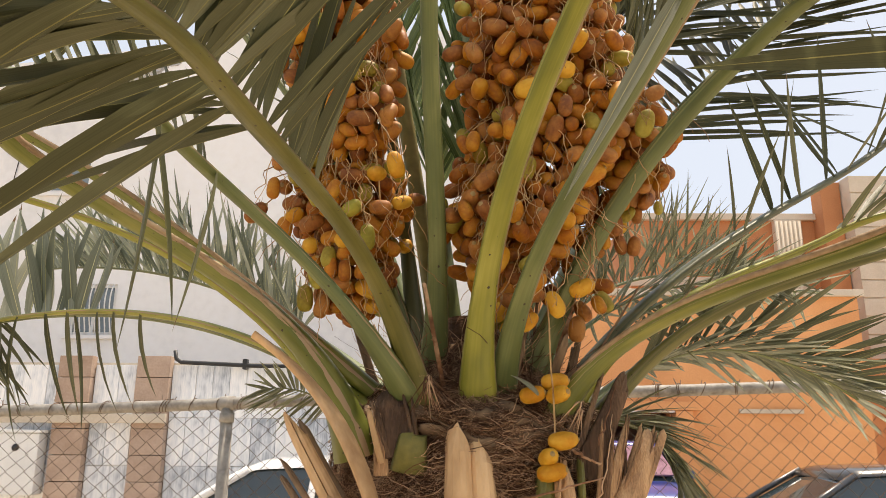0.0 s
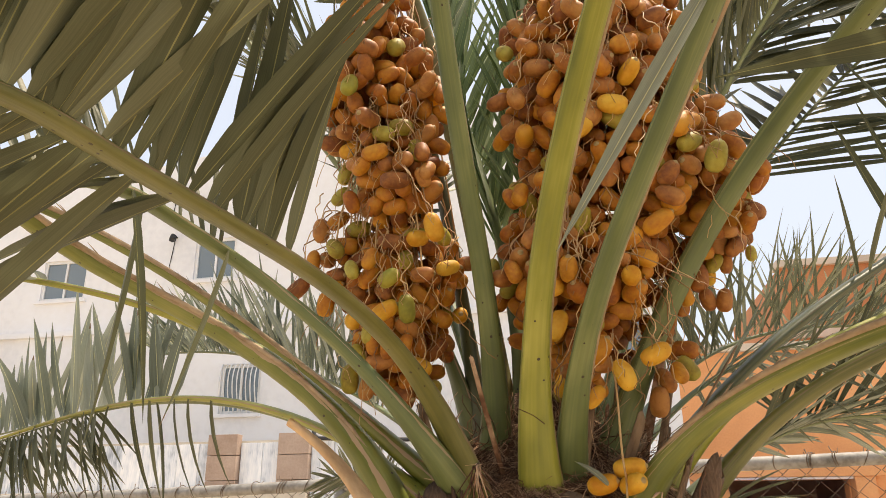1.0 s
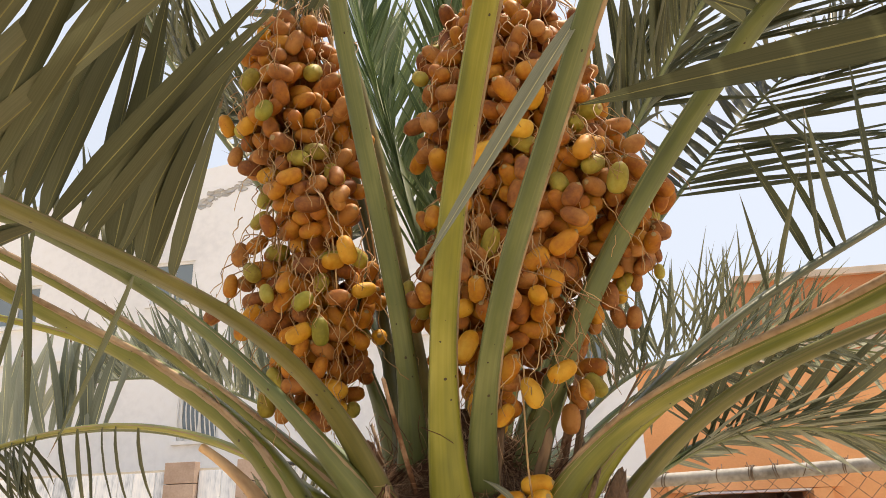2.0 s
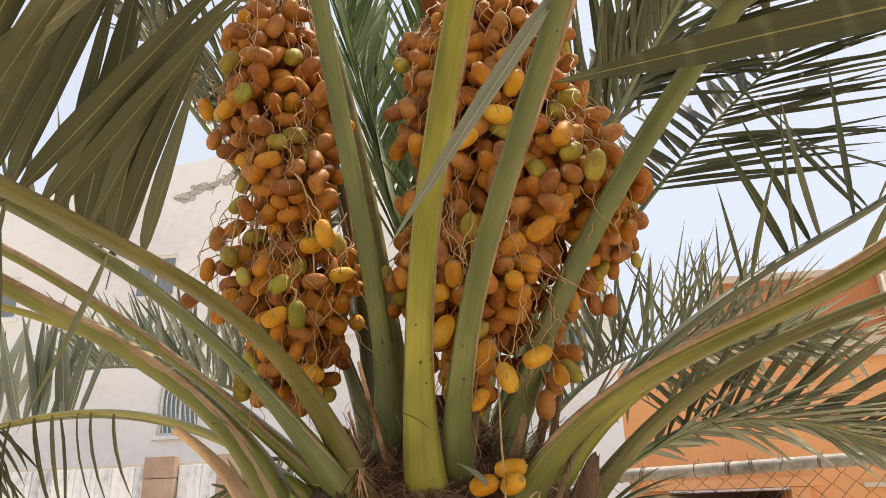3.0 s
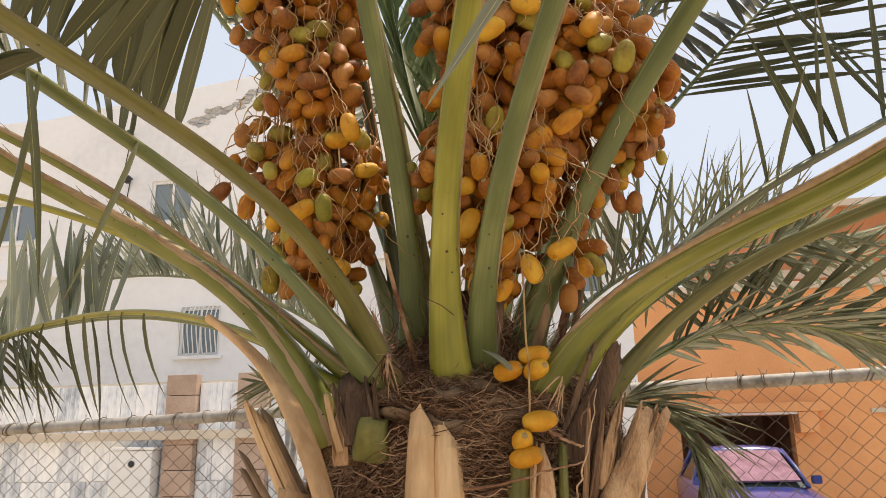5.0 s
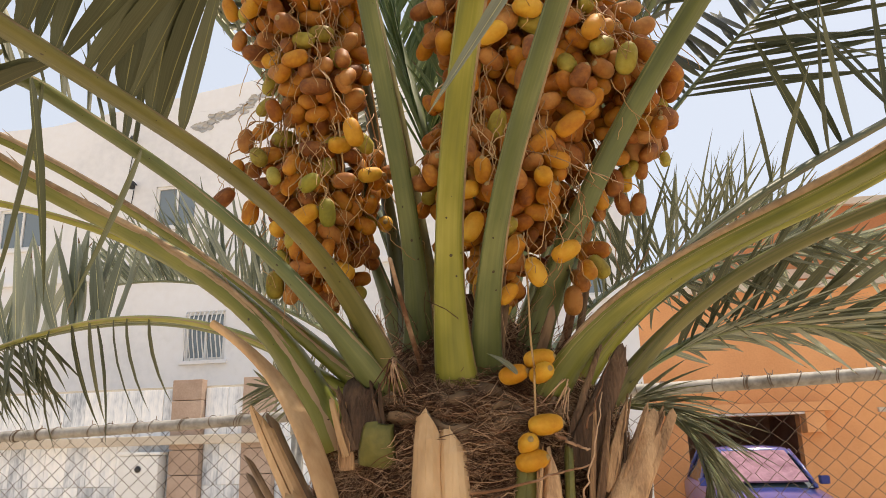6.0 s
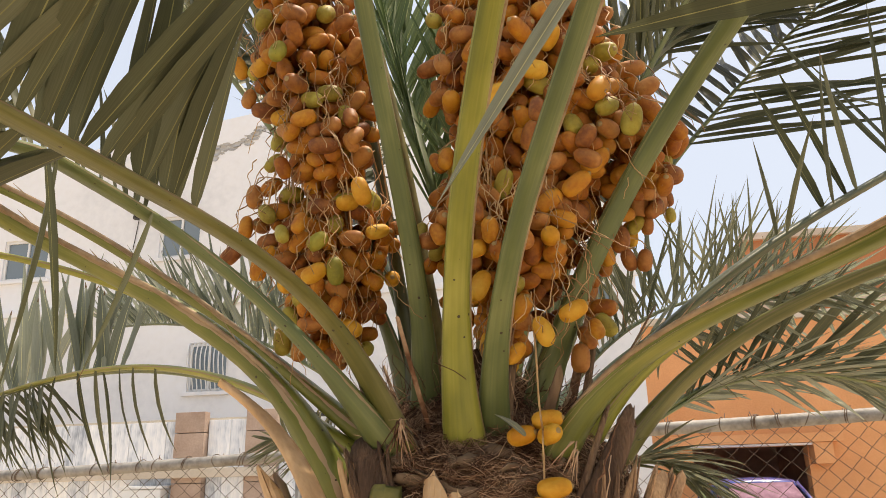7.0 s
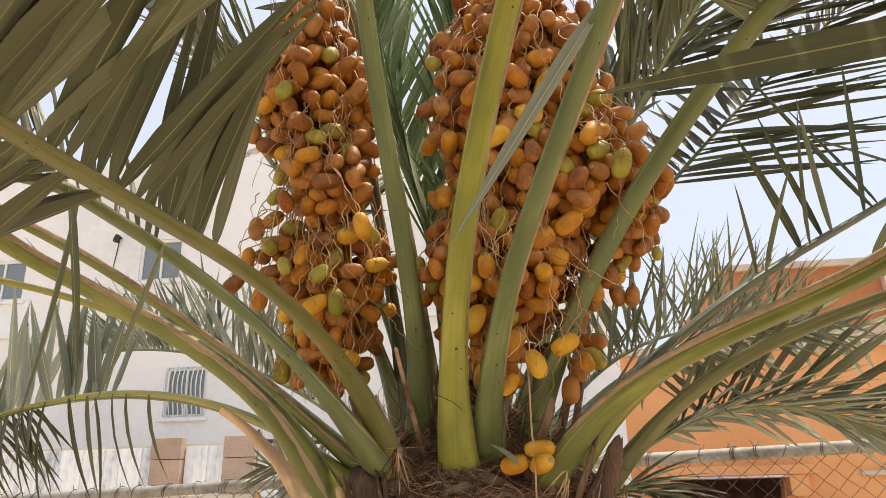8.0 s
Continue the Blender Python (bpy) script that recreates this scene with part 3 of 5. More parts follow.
frond([(0.191, 1.504, 1.761), (0.300, 1.414, 2.025), (0.633, 1.308, 2.013), (0.673, 0.990, 2.061), (0.687, 0.881, 2.078), (0.850, 0.600, 1.930), (0.950, 0.300, 1.680)], 0.054, 0.016, RACHIS_DRY,
      "thick arching frond stem with a dry brown margin", bare=0.6, gap=0.034, length=0.3, width=0.028, leaf=LEAF_MASS, seed=15, edge=1, flat=0.75)
frond([(0.213, 1.605, 1.731), (0.351, 1.589, 2.052), (0.652, 1.660, 2.086), (0.822, 1.606, 2.176), (1.000, 1.548, 2.270), (1.300, 1.500, 2.200), (1.500, 1.400, 1.950)], 0.045, 0.01, RACHIS_YELLOW, "",
      bare=0.5, gap=0.034, length=0.32, width=0.022, leaf=LEAF_MASS, seed=16, flat=0.8)
frond([(0.229, 1.606, 1.694), (0.463, 1.647, 2.037), (0.651, 1.556, 2.055), (0.924, 1.356, 2.118), (1.046, 1.267, 2.147), (1.300, 1.100, 2.050), (1.500, 1.000, 1.800)], 0.05, 0.01, RACHIS_SHADED_OLIVE, "",
      bare=0.55, gap=0.034, length=0.32, width=0.024, leaf=LEAF_MASS, seed=17, flat=0.9)
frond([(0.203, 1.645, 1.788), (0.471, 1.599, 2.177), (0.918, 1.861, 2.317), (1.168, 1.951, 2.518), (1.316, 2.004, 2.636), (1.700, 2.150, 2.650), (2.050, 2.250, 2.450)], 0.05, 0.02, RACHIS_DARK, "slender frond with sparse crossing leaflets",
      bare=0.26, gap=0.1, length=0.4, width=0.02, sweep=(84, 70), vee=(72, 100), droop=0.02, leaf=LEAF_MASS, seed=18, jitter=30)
frond([(0.250, 1.730, 1.760), (0.538, 2.007, 2.040), (0.886, 2.284, 2.082), (1.215, 2.349, 1.893)], 0.03, 0.012, RACHIS_GREEN, "arching frond with fanned silvery leaflets",
      bare=0.24, gap=0.026, length=0.38, width=0.021, sweep=(50, 36), vee=(66, -22), droop=0.05, leaf=LEAF_MASS, seed=19, jitter=9, thin=(0.0, 0.97))
frond([(0.250, 1.740, 1.755), (0.530, 1.990, 2.020), (0.870, 2.250, 2.065), (1.200, 2.310, 1.870)], 0.026, 0.012, RACHIS_GREEN, "arching frond with pale leaflets lying along its stem",
      bare=0.25, gap=0.016, length=0.32, width=0.013, sweep=(22, 14), vee=(30, -45), droop=0.07, leaf=LEAF_SILVER_LIT, seed=29, jitter=10, thin=(0.1, 0.25))
frond([(0.250, 1.750, 1.800), (0.420, 1.950, 2.060), (0.620, 2.100, 2.160), (0.950, 2.150, 2.210)], 0.028, 0.012, RACHIS_GREEN, "back frond with drooping dark leaflets",
      bare=0.3, gap=0.026, length=0.2, width=0.013, sweep=(58, 44), vee=(-62, -40), droop=0.06, leaf=LEAF_PALE, seed=30, jitter=16, thin=(0.3, 0.45))
frond([(0.250, 1.690, 1.750), (0.400, 1.700, 1.850), (0.460, 1.660, 1.780), (0.500, 1.640, 1.600)], 0.026, 0.008, RACHIS_GREEN, "small drooping frond beside the trunk",
      bare=0.15, gap=0.0065, length=0.21, width=0.01, sweep=(52, 20), vee=(10, 10), droop=0.24, leaf=LEAF_PALE, seed=20, jitter=18)
frond([(0.174, 1.723, 1.878), (0.393, 2.056, 2.446), (0.820, 2.230, 2.867), (1.258, 2.239, 3.228)], 0.036, 0.014, RACHIS_GREEN, "tall frond with level dark leaflets against the sky",
      bare=0.3, gap=0.026, length=0.52, width=0.02, sweep=(58, 40), vee=(-48, 25), droop=0.02, leaf=LEAF_MASS, seed=21, jitter=6, start=(0.2, 0.0))
frond([(0.160, 1.850, 1.820), (0.357, 2.241, 2.250), (0.726, 2.489, 2.290), (1.072, 2.699, 2.304)], 0.03, 0.012, RACHIS_GREEN, "back frond with upright pointed leaflets",
      bare=0.2, gap=0.02, length=0.33, width=0.013, sweep=(85, 55), vee=(72, 82), droop=0.01, leaf=LEAF_PALE, seed=22, jitter=26)
frond([(-0.060, 1.850, 1.820), (-0.513, 2.210, 2.200), (-0.970, 2.445, 2.300), (-1.395, 2.700, 2.330)], 0.03, 0.012, RACHIS_GREEN, "",
      bare=0.22, gap=0.018, length=0.34, width=0.019, sweep=(60, 40), vee=(60, 80), droop=0.02, leaf=LEAF_SILVER_LIT, seed=23, jitter=14)
frond([(0.000, 1.780, 1.850), (-0.250, 2.050, 2.600), (-0.500, 2.300, 3.000), (-0.900, 2.500, 3.250)], 0.034, 0.014, RACHIS_GREEN, "",
      bare=0.35, gap=0.024, length=0.42, width=0.022, droop=0.08, leaf=LEAF_MASS, seed=24)
frond([(0.100, 1.780, 1.850), (0.250, 2.050, 2.600), (0.450, 2.200, 3.000), (0.800, 2.300, 3.300)], 0.034, 0.014, RACHIS_GREEN, "",
      bare=0.35, gap=0.017, length=0.4, width=0.022, droop=0.08, leaf=LEAF_MASS, seed=25)
frond([(0.120, 1.760, 1.860), (0.350, 1.800, 2.500), (0.600, 1.750, 2.900), (0.950, 1.550, 3.200)], 0.034, 0.012, RACHIS_GREEN, "",
      bare=0.28, gap=0.015, length=0.4, width=0.02, droop=0.06, leaf=LEAF_MASS, seed=26)
frond([(-0.020, 1.740, 1.860), (-0.200, 1.850, 2.500), (-0.420, 1.950, 2.850), (-0.800, 1.900, 3.100)], 0.034, 0.012, RACHIS_GREEN, "",
      bare=0.38, gap=0.02, length=0.4, width=0.02, droop=0.06, leaf=LEAF_MASS, seed=27)
frond([(0.150, 1.780, 1.860), (0.420, 2.100, 2.980), (1.000, 2.200, 3.450), (1.750, 2.050, 3.480)], 0.034, 0.012, RACHIS_GREEN, "",
      bare=0.35, gap=0.015, length=0.55, width=0.024, sweep=(62, 42), vee=(-45, 10), droop=0.05, leaf=LEAF_MASS, seed=28)
for owner, root, tip, w, face in ((crossing, (0.310, 0.935, 2.310), (0.140, 0.860, 2.008), 0.019, (0.3, -0.6, 0.7)), (slanting, (0.640, 0.780, 2.150), (0.290, 0.900, 2.175), 0.034, (-0.1, -0.85, -0.5))):
    d = np.array(tip) - np.array(root)
    blade = put_leaflet(owner, None, Vector(root), d, np.array(face), np.linalg.norm(d), w, random.Random(3), 0.03)
    if owner is crossing:
        blade.material_slots[0].link = 'OBJECT'
        blade.material_slots[0].material = LEAF_SILVER_LIT


frond([(-0.062, 1.575, 1.755), (-0.555, 1.815, 2.170), (-1.251, 2.215, 2.074), (-1.753, 2.357, 1.990)], 0.012, 0.008, RACHIS_GREEN, "low frond with a dense fan of back-swept leaflets",
      bare=0.66, gap=0.026, length=0.28, width=0.017, sweep=(122, 108), vee=(-62, -74), droop=0.12, leaf=LEAF_MASS, seed=62, jitter=10)
frond([(0.200, 1.800, 1.850), (0.400, 2.100, 2.150), (0.750, 2.300, 2.250), (1.100, 2.400, 2.200)], 0.026, 0.010, RACHIS_GREEN, "back frond with narrow silvery leaflets",
      bare=0.25, gap=0.02, length=0.26, width=0.012, sweep=(40, 28), vee=(40, -30), droop=0.05, leaf=LEAF_SILVER_LIT, seed=31, jitter=18)
frond([(-0.150, 1.680, 1.760), (-0.220, 1.700, 1.840), (-0.300, 1.730, 1.870), (-0.380, 1.760, 1.860)], 0.012, 0.005, RACHIS_GREEN, "small young frond fanned beside the trunk",
      bare=0.35, gap=0.009, length=0.11, width=0.007, sweep=(80, 18), vee=(60, -60), droop=0.04, leaf=LEAF_PALE, seed=32, jitter=10)


# ---- trunk, fibre and cut stubs ----
def trunk():
    bm = bmesh.new()
    rings, seg = 60, 48
    rows = []
    for i in range(rings):
        z = 2.0 * i / (rings - 1)
        r = 0.27 if z < 1.6 else 0.27 - 0.06 * ((z - 1.6) / 0.4)
        r += 0.05 * max(0, 0.3 - z)
        if z > 1.795:
            r *= max(0.25, 1 - (z - 1.795) / 0.22)
        row = []
        for j in range(seg):
            a = 2 * math.pi * j / seg
            q = Vector((math.cos(a) * 3, math.sin(a) * 3, z * 9))
            rr = r * (1 + 0.07 * noise.noise(q) + 0.04 * noise.noise(q * 3.1))
            row.append(bm.verts.new((0.07 + rr * math.cos(a), 1.66 + rr * math.sin(a), z)))
        rows.append(row)
    for i in range(rings - 1):
        for j in range(seg):
            k = (j + 1) % seg
            bm.faces.new((rows[i][j], rows[i][k], rows[i + 1][k], rows[i + 1][j]))
    bm.faces.new(rows[-1])
    return part("trunk", bm, TRUNK, palm, "brown fibrous trunk wrapped in matted fibre", smooth=True)


bole = trunk()
rng = random.Random(77)
mat_fibre = Heap()
def bark_radius(z):
    r = 0.272 if z < 1.6 else 0.272 - 0.06 * (z - 1.6) / 0.4
    return r * max(0.3, 1 - (z - 1.795) / 0.22) if z > 1.795 else r


for i in range(1250):
    # a tuft of fibres that run together
    a0, z0 = rng.uniform(math.pi * 0.95, math.pi * 2.05), rng.uniform(1.42, 1.92)
    tilt0, k = rng.gauss(0, 0.6), rng.choice((-1, 1))
    lift0 = rng.uniform(0.0, 0.016)
    for q in range(rng.randint(8, 16)):
        a, z, tilt = a0 + rng.gauss(0, 0.05), z0 + rng.gauss(0, 0.012), tilt0 + rng.gauss(0, 0.22)
        ln = rng.uniform(0.03, 0.15)
        ph, wob, fr = rng.uniform(0, 6), rng.uniform(0.002, 0.009), rng.uniform(5, 17)
        lift = lift0 + rng.uniform(0.0, 0.012)
        pts = []
        for u in np.linspace(0, 1, 10):
            aa = a + k * ln * u * math.cos(tilt) / 0.27 + wob * 3 * math.sin(ph + 1.7 * fr * u)
            zz = z + ln * u * math.sin(tilt) * 0.8 + wob * math.sin(ph + fr * u)
            r = bark_radius(zz) + 0.003 + lift * math.sin(3.1 * u) + 0.008 * math.sin(ph * 3 + 7 * aa)
            pts.append((0.07 + r * math.cos(aa), 1.66 + r * math.sin(aa), zz))
        tv, tf = tube_arrays(pts, rng.choice((0.00025, 0.0003, 0.0004, 0.0007)), 3)
        mat_fibre.add(tv, tf)
for at, n, ln in (((-0.013, 1.385, 1.835), 30, 0.05), ((0.245, 1.41, 1.80), 9, 0.04)):
    # frayed tips of torn sheath that hang over the mat
    lean = rng.uniform(-0.5, 0.5)
    for q in range(n):
        d = np.array([lean + rng.gauss(0, 0.35), -0.25 + rng.gauss(0, 0.1), -1.0])
        s = np.array([at[0] + rng.gauss(0, 0.003), at[1], at[2] + rng.uniform(0, 0.03)])
        c = [s, s + d * ln * 0.3 + (0, -0.004, 0.004), s + d * ln * 0.7, s + d * ln * rng.uniform(0.6, 1.2)]
        tv, tf = tube_arrays(bezier(c, np.linspace(0, 1, 6)), [0.0016, 0.0014, 0.0011, 0.0009, 0.0006, 0.0003], 3)
        mat_fibre.add(tv, tf)
for i in range(1100):
    # loose fibre that stuffs the crown between the stems
    a, r = rng.uniform(0, 2 * math.pi), rng.uniform(0.04, 0.19)
    s = np.array([0.07 + r * math.cos(a), 1.66 + r * math.sin(a), rng.uniform(1.80, 1.91)])
    d = np.array([rng.gauss(0, 0.6), rng.gauss(0, 0.6), rng.uniform(-0.1, 1.0)])
    ln = rng.uniform(0.04, 0.14)
    c = [s, s + d * ln * 0.3 + np.array([rng.gauss(0, 0.015), rng.gauss(0, 0.015), 0]), s + d * ln * 0.7 + np.array([rng.gauss(0, 0.02), rng.gauss(0, 0.02), 0]), s + d * ln]
    tv, tf = tube_arrays(bezier(c, np.linspace(0, 1, 7)), rng.uniform(0.0003, 0.0008), 3)
    mat_fibre.add(tv, tf)
mat_fibre.put("fibre_mat", FIBRE, bole, "matted dry brown palm fibre")


def sheath_band(a0, a1, z0, z1, wide, seed):
    """A torn strip of sheath wrapped round the trunk, its upper edge frayed."""
    rng = random.Random(seed)
    v, f, n = [], [], 26
    for i in range(n):
        u = i / (n - 1)
        a, z = a0 + (a1 - a0) * u, z0 + (z1 - z0) * u + 0.012 * math.sin(9 * u + seed)
        w = wide * math.sin(math.pi * min(1, u * 1.2 + 0.05)) ** 0.5 * rng.uniform(0.6, 1.1)
        for q, off in ((-0.5, 0.005), (0.0, 0.015), (0.5, 0.019)):
            zz = z + q * w
            r = bark_radius(zz) + off + 0.004 * math.sin(20 * u + seed)
            v.append((0.07 + r * math.cos(a), 1.66 + r * math.sin(a), zz))
    for i in range(n - 1):
        for j in range(2):
            f.append((3 * i + j, 3 * i + j + 1, 3 * i + j + 4, 3 * i + j + 3))
    ob = part_arrays("sheath_band", v, f, DRY, bole, "torn brown leaf sheath")
    mod = ob.modifiers.new("thick", "SOLIDIFY")
    mod.thickness = 0.003


sheath_band(4.3, 5.5, 1.765, 1.755, 0.03, 1)
sheath_band(3.7, 4.6, 1.80, 1.79, 0.03, 2)
sheath_band(4.55, 5.3, 1.815, 1.79, 0.022, 3)
sheath_band(5.2, 6.0, 1.79, 1.72, 0.035, 4)
sheath_band(3.5, 4.4, 1.70, 1.73, 0.03, 5)
sheath_band(4.95, 5.5, 1.775, 1.79, 0.024, 7)


def stub_arrays(foot, tip, w, thick, split=False, cut=0.3, seed=0, narrow=0.28):
    """A sawn leaf base: a tapering flattened wedge from foot to tip, its end cut at a slant and torn; split: a dark crack along it."""
    rng = random.Random(seed)
    foot, tip = np.array(foot), np.array(tip)
    n = 9
    pts = np.linspace(foot, tip, n) + np.outer(np.sin(np.linspace(0, math.pi, n)), (0, -0.006, 0))
    t = (tip - foot) / np.linalg.norm(tip - foot)
    view = np.array([0, -1.0, 0.15])
    side = np.cross(t, view)
    side /= np.linalg.norm(side)
    nor = np.cross(side, t)
    if nor[1] > 0:
        side, nor = -side, -nor
    ring = [(-1, -0.2), (-0.8, 0.25), (-0.45, 0.5), (-0.06, 0.56), (0, 0.1 if split else 0.57), (0.06, 0.56), (0.45, 0.5), (0.8, 0.25), (1, -0.2), (0.4, -0.5), (-0.4, -0.5)]
    v, f = [], []
    for i, p in enumerate(pts):
        ww = w * (1.0 - narrow * (i / (n - 1)) ** (1 if narrow < 0.5 else 2.5)) / 2
        for a, b in ring:
            q = p + side * a * ww + nor * b * thick
            if i == n - 1:
                q = q + t * (cut * w * (0.5 - abs(a + 0.25)) + rng.uniform(-0.006, 0.006)) - nor * 0.2 * thick
            q = q + nor * rng.uniform(-0.0012, 0.0012)
            v.append(q)
    m = len(ring)
    for i in range(n - 1):
        for j in range(m):
            k = (j + 1) % m
            f.append((i * m + j, i * m + k, (i + 1) * m + k, (i + 1) * m + j))
    f.append(tuple((n - 1) * m + j for j in range(m)))
    return np.array(v), f


def stub(foot, tip, w, thick, material, label="", split=False, cut=0.3, seed=0, name="cut_stub"):
    v, f = stub_arrays(foot, tip, w, thick, split, cut, seed)
    return part_arrays(name, v, f, material, bole, label, smooth=not split)


def splintered(foot, tip, w, thick, material, label="", n=7, seed=0, fray=1.0):
    """A torn leaf base: strips side by side that end at uneven heights."""
    rng = random.Random(seed)
    foot, tip, heap = np.array(foot), np.array(tip), Heap()
    t = (tip - foot) / np.linalg.norm(tip - foot)
    side = np.cross(t, np.array([0, -1.0, 0.15]))
    side /= np.linalg.norm(side)
    cuts = sorted([0, 1] + [rng.random() for q in range(n - 1)])
    for i in range(n):
        mid, wide = (cuts[i] + cuts[i + 1]) / 2 - 0.5, max(0.12, cuts[i + 1] - cuts[i]) * w
        o = side * w * mid
        short = rng.choice((0.0, 0.04, 0.08, 0.15, 0.35)) * rng.uniform(0.4, 1.0) * fray
        end = tip + o * (1 + fray * rng.uniform(-0.3, 0.5)) - (tip - foot) * short + np.array([rng.uniform(-0.012, 0.012), rng.uniform(-0.02, 0.008), 0])
        v, f = stub_arrays(foot + o * 0.9 + np.array([0, rng.uniform(-0.006, 0.006), 0]), end, wide * 1.4, thick * rng.uniform(0.25, 0.6), False, rng.uniform(0.3, 1.5), seed * 10 + i, rng.uniform(0.2, 0.75))
        heap.add(v, f)
    return heap.put("torn_leaf_base", material, bole, label, "")



def split_base(foot_a, tip_a, foot_b, tip_b):
    """A sawn leaf base cracked along its middle: two halves with a dark gap, their tops grey and worn."""
    halves = Heap()
    marks = []
    for k, (foot, tip, w) in enumerate(((foot_a, tip_a, 0.062), (foot_b, tip_b, 0.056))):
        v, f = stub_arrays(foot, tip, w, 0.034, False, 0.5, 40 + k, 0.3)
        halves.add(v, f)
        marks += [1 if i == len(f) - 1 else 0 for i in range(len(f))]
    ob = part_arrays("split_leaf_base", np.concatenate(halves.v), halves.f, [TAN, WORN], bole, "tan sawn leaf base split down its middle", smooth=False)
    ob.data.polygons.foreach_set("material_index", marks)


split_base((0.043, 1.340, 1.50), (0.037, 1.395, 1.772), (0.088, 1.340, 1.50), (0.071, 1.395, 1.75))
splintered((-0.055, 1.405, 1.735), (-0.080, 1.425, 1.83), 0.056, 0.014, SHEATH, "brown papery leaf base", n=5, seed=2, fray=0.3)
stub((-0.046, 1.415, 1.705), (-0.038, 1.392, 1.766), 0.064, 0.012, CUT_GREEN, "green cut leaf base", seed=3, cut=0.08)
splintered((-0.092, 1.405, 1.70), (-0.098, 1.41, 1.80), 0.022, 0.008, SPLINT, "", n=4, seed=22)
splintered((0.204, 1.37, 1.56), (0.214, 1.40, 1.735), 0.046, 0.03, SPLINT, "splintered dry leaf base", n=6, seed=4, fray=0.5)
stub((0.168, 1.375, 1.54), (0.182, 1.400, 1.715), 0.045, 0.02, CUT_GREEN, "green cut leaf base", seed=5)
stub((0.235, 1.385, 1.56), (0.240, 1.408, 1.725), 0.018, 0.014, CUT_GREEN, "", seed=24)
stub((0.272, 1.395, 1.56), (0.372, 1.468, 1.760), 0.06, 0.016, SPLINT, "broad cracked dry leaf base", cut=0.9, seed=6)
splintered((0.28, 1.41, 1.58), (0.385, 1.475, 1.778), 0.045, 0.012, SPLINT, "splintered dry leaf base", n=4, seed=21, fray=0.2)
splintered((0.33, 1.46, 1.62), (0.372, 1.50, 1.755), 0.04, 0.02, SHEATH, "dark torn leaf base", n=4, seed=7)
splintered((0.245, 1.44, 1.70), (0.324, 1.48, 1.872), 0.048, 0.018, SHEATH, "tall torn brown leaf sheath", n=3, seed=8, fray=0.25)
splintered((0.27, 1.42, 1.62), (0.294, 1.435, 1.79), 0.018, 0.010, SPLINT, "", n=3, seed=9, fray=0.5)
splintered((0.295, 1.43, 1.66), (0.342, 1.465, 1.80), 0.030, 0.016, SPLINT, "greyish dry leaf base", n=4, seed=19, fray=0.5)
splintered((0.30, 1.45, 1.64), (0.30, 1.46, 1.74), 0.04, 0.012, SHEATH, "", n=4, seed=23)
twigs = Heap()
for c, r in (([(0.10, 1.345, 1.668), (0.16, 1.335, 1.672), (0.22, 1.345, 1.69), (0.273, 1.365, 1.702)], 0.0024), ([(0.255, 1.36, 1.655), (0.262, 1.352, 1.69), (0.278, 1.36, 1.72), (0.295, 1.39, 1.80)], 0.0016),
             ([(0.222, 1.385, 1.745), (0.24, 1.37, 1.735), (0.255, 1.37, 1.72), (0.272, 1.385, 1.722)], 0.003), ([(0.265, 1.39, 1.75), (0.285, 1.40, 1.79), (0.30, 1.42, 1.83), (0.315, 1.43, 1.86)], 0.0016)):
    v, f = tube_arrays(bezier(c, np.linspace(0, 1, 14)) + np.random.default_rng(3).normal(0, 0.0012, (14, 3)), np.linspace(r, r * 0.5, 14), 5)
    twigs.add(v, f)
twigs.put("dry_twig", FIBRE, bole, "thin dry grey twigs caught in the fibre", "")
stub((-0.10, 1.38, 1.55), (-0.255, 1.45, 1.79), 0.038, 0.016, TAN, "tan pointed leaf base", True, cut=1.4, seed=10)
stub((-0.083, 1.392, 1.55), (-0.238, 1.462, 1.785), 0.02, 0.02, DRY, "", cut=1.2, seed=14)
splintered((-0.12, 1.39, 1.53), (-0.26, 1.45, 1.72), 0.03, 0.012, DRY, "splintered dry leaf base", n=4, seed=11)
stub((-0.11, 1.36, 1.50), (-0.16, 1.38, 1.665), 0.07, 0.03, TAN, "", seed=12)
stub((-0.09, 1.40, 1.72), (-0.115, 1.40, 1.81), 0.012, 0.005, TAN, "", seed=13)
v, f, uv = stem_arrays([(-0.078, 1.345, 1.600), (-0.123, 1.337, 1.770), (-0.207, 1.439, 1.860), (-0.318, 1.410, 1.936)], 0.046, 0.036, 1.3, flat=0.5)
dry_arm = part_arrays("dry_leaf_stem", v, f, TAN, bole, "long tan dry leaf stem with a broken end")


rng = random.Random(31)
for i in range(18):
    a = rng.uniform(0, 2 * math.pi)
    r = rng.uniform(0.1, 0.19)
    x, y, z = 0.07 + r * math.cos(a), 1.64 + r * math.sin(a), rng.uniform(1.78, 1.88)
    h, lean = rng.uniform(0.08, 0.3) * (1.0 if y > 1.5 else 0.5), rng.uniform(0.1, 0.7)
    tip = (x + h * lean * math.cos(a) + rng.uniform(-0.02, 0.02), y + h * lean * math.sin(a), z + h)
    stub((x, y, z), tip, rng.uniform(0.005, 0.024), rng.uniform(0.001, 0.003), rng.choice((DRY, DRY, FIBRE)), "", seed=i, name="dry_sheath")


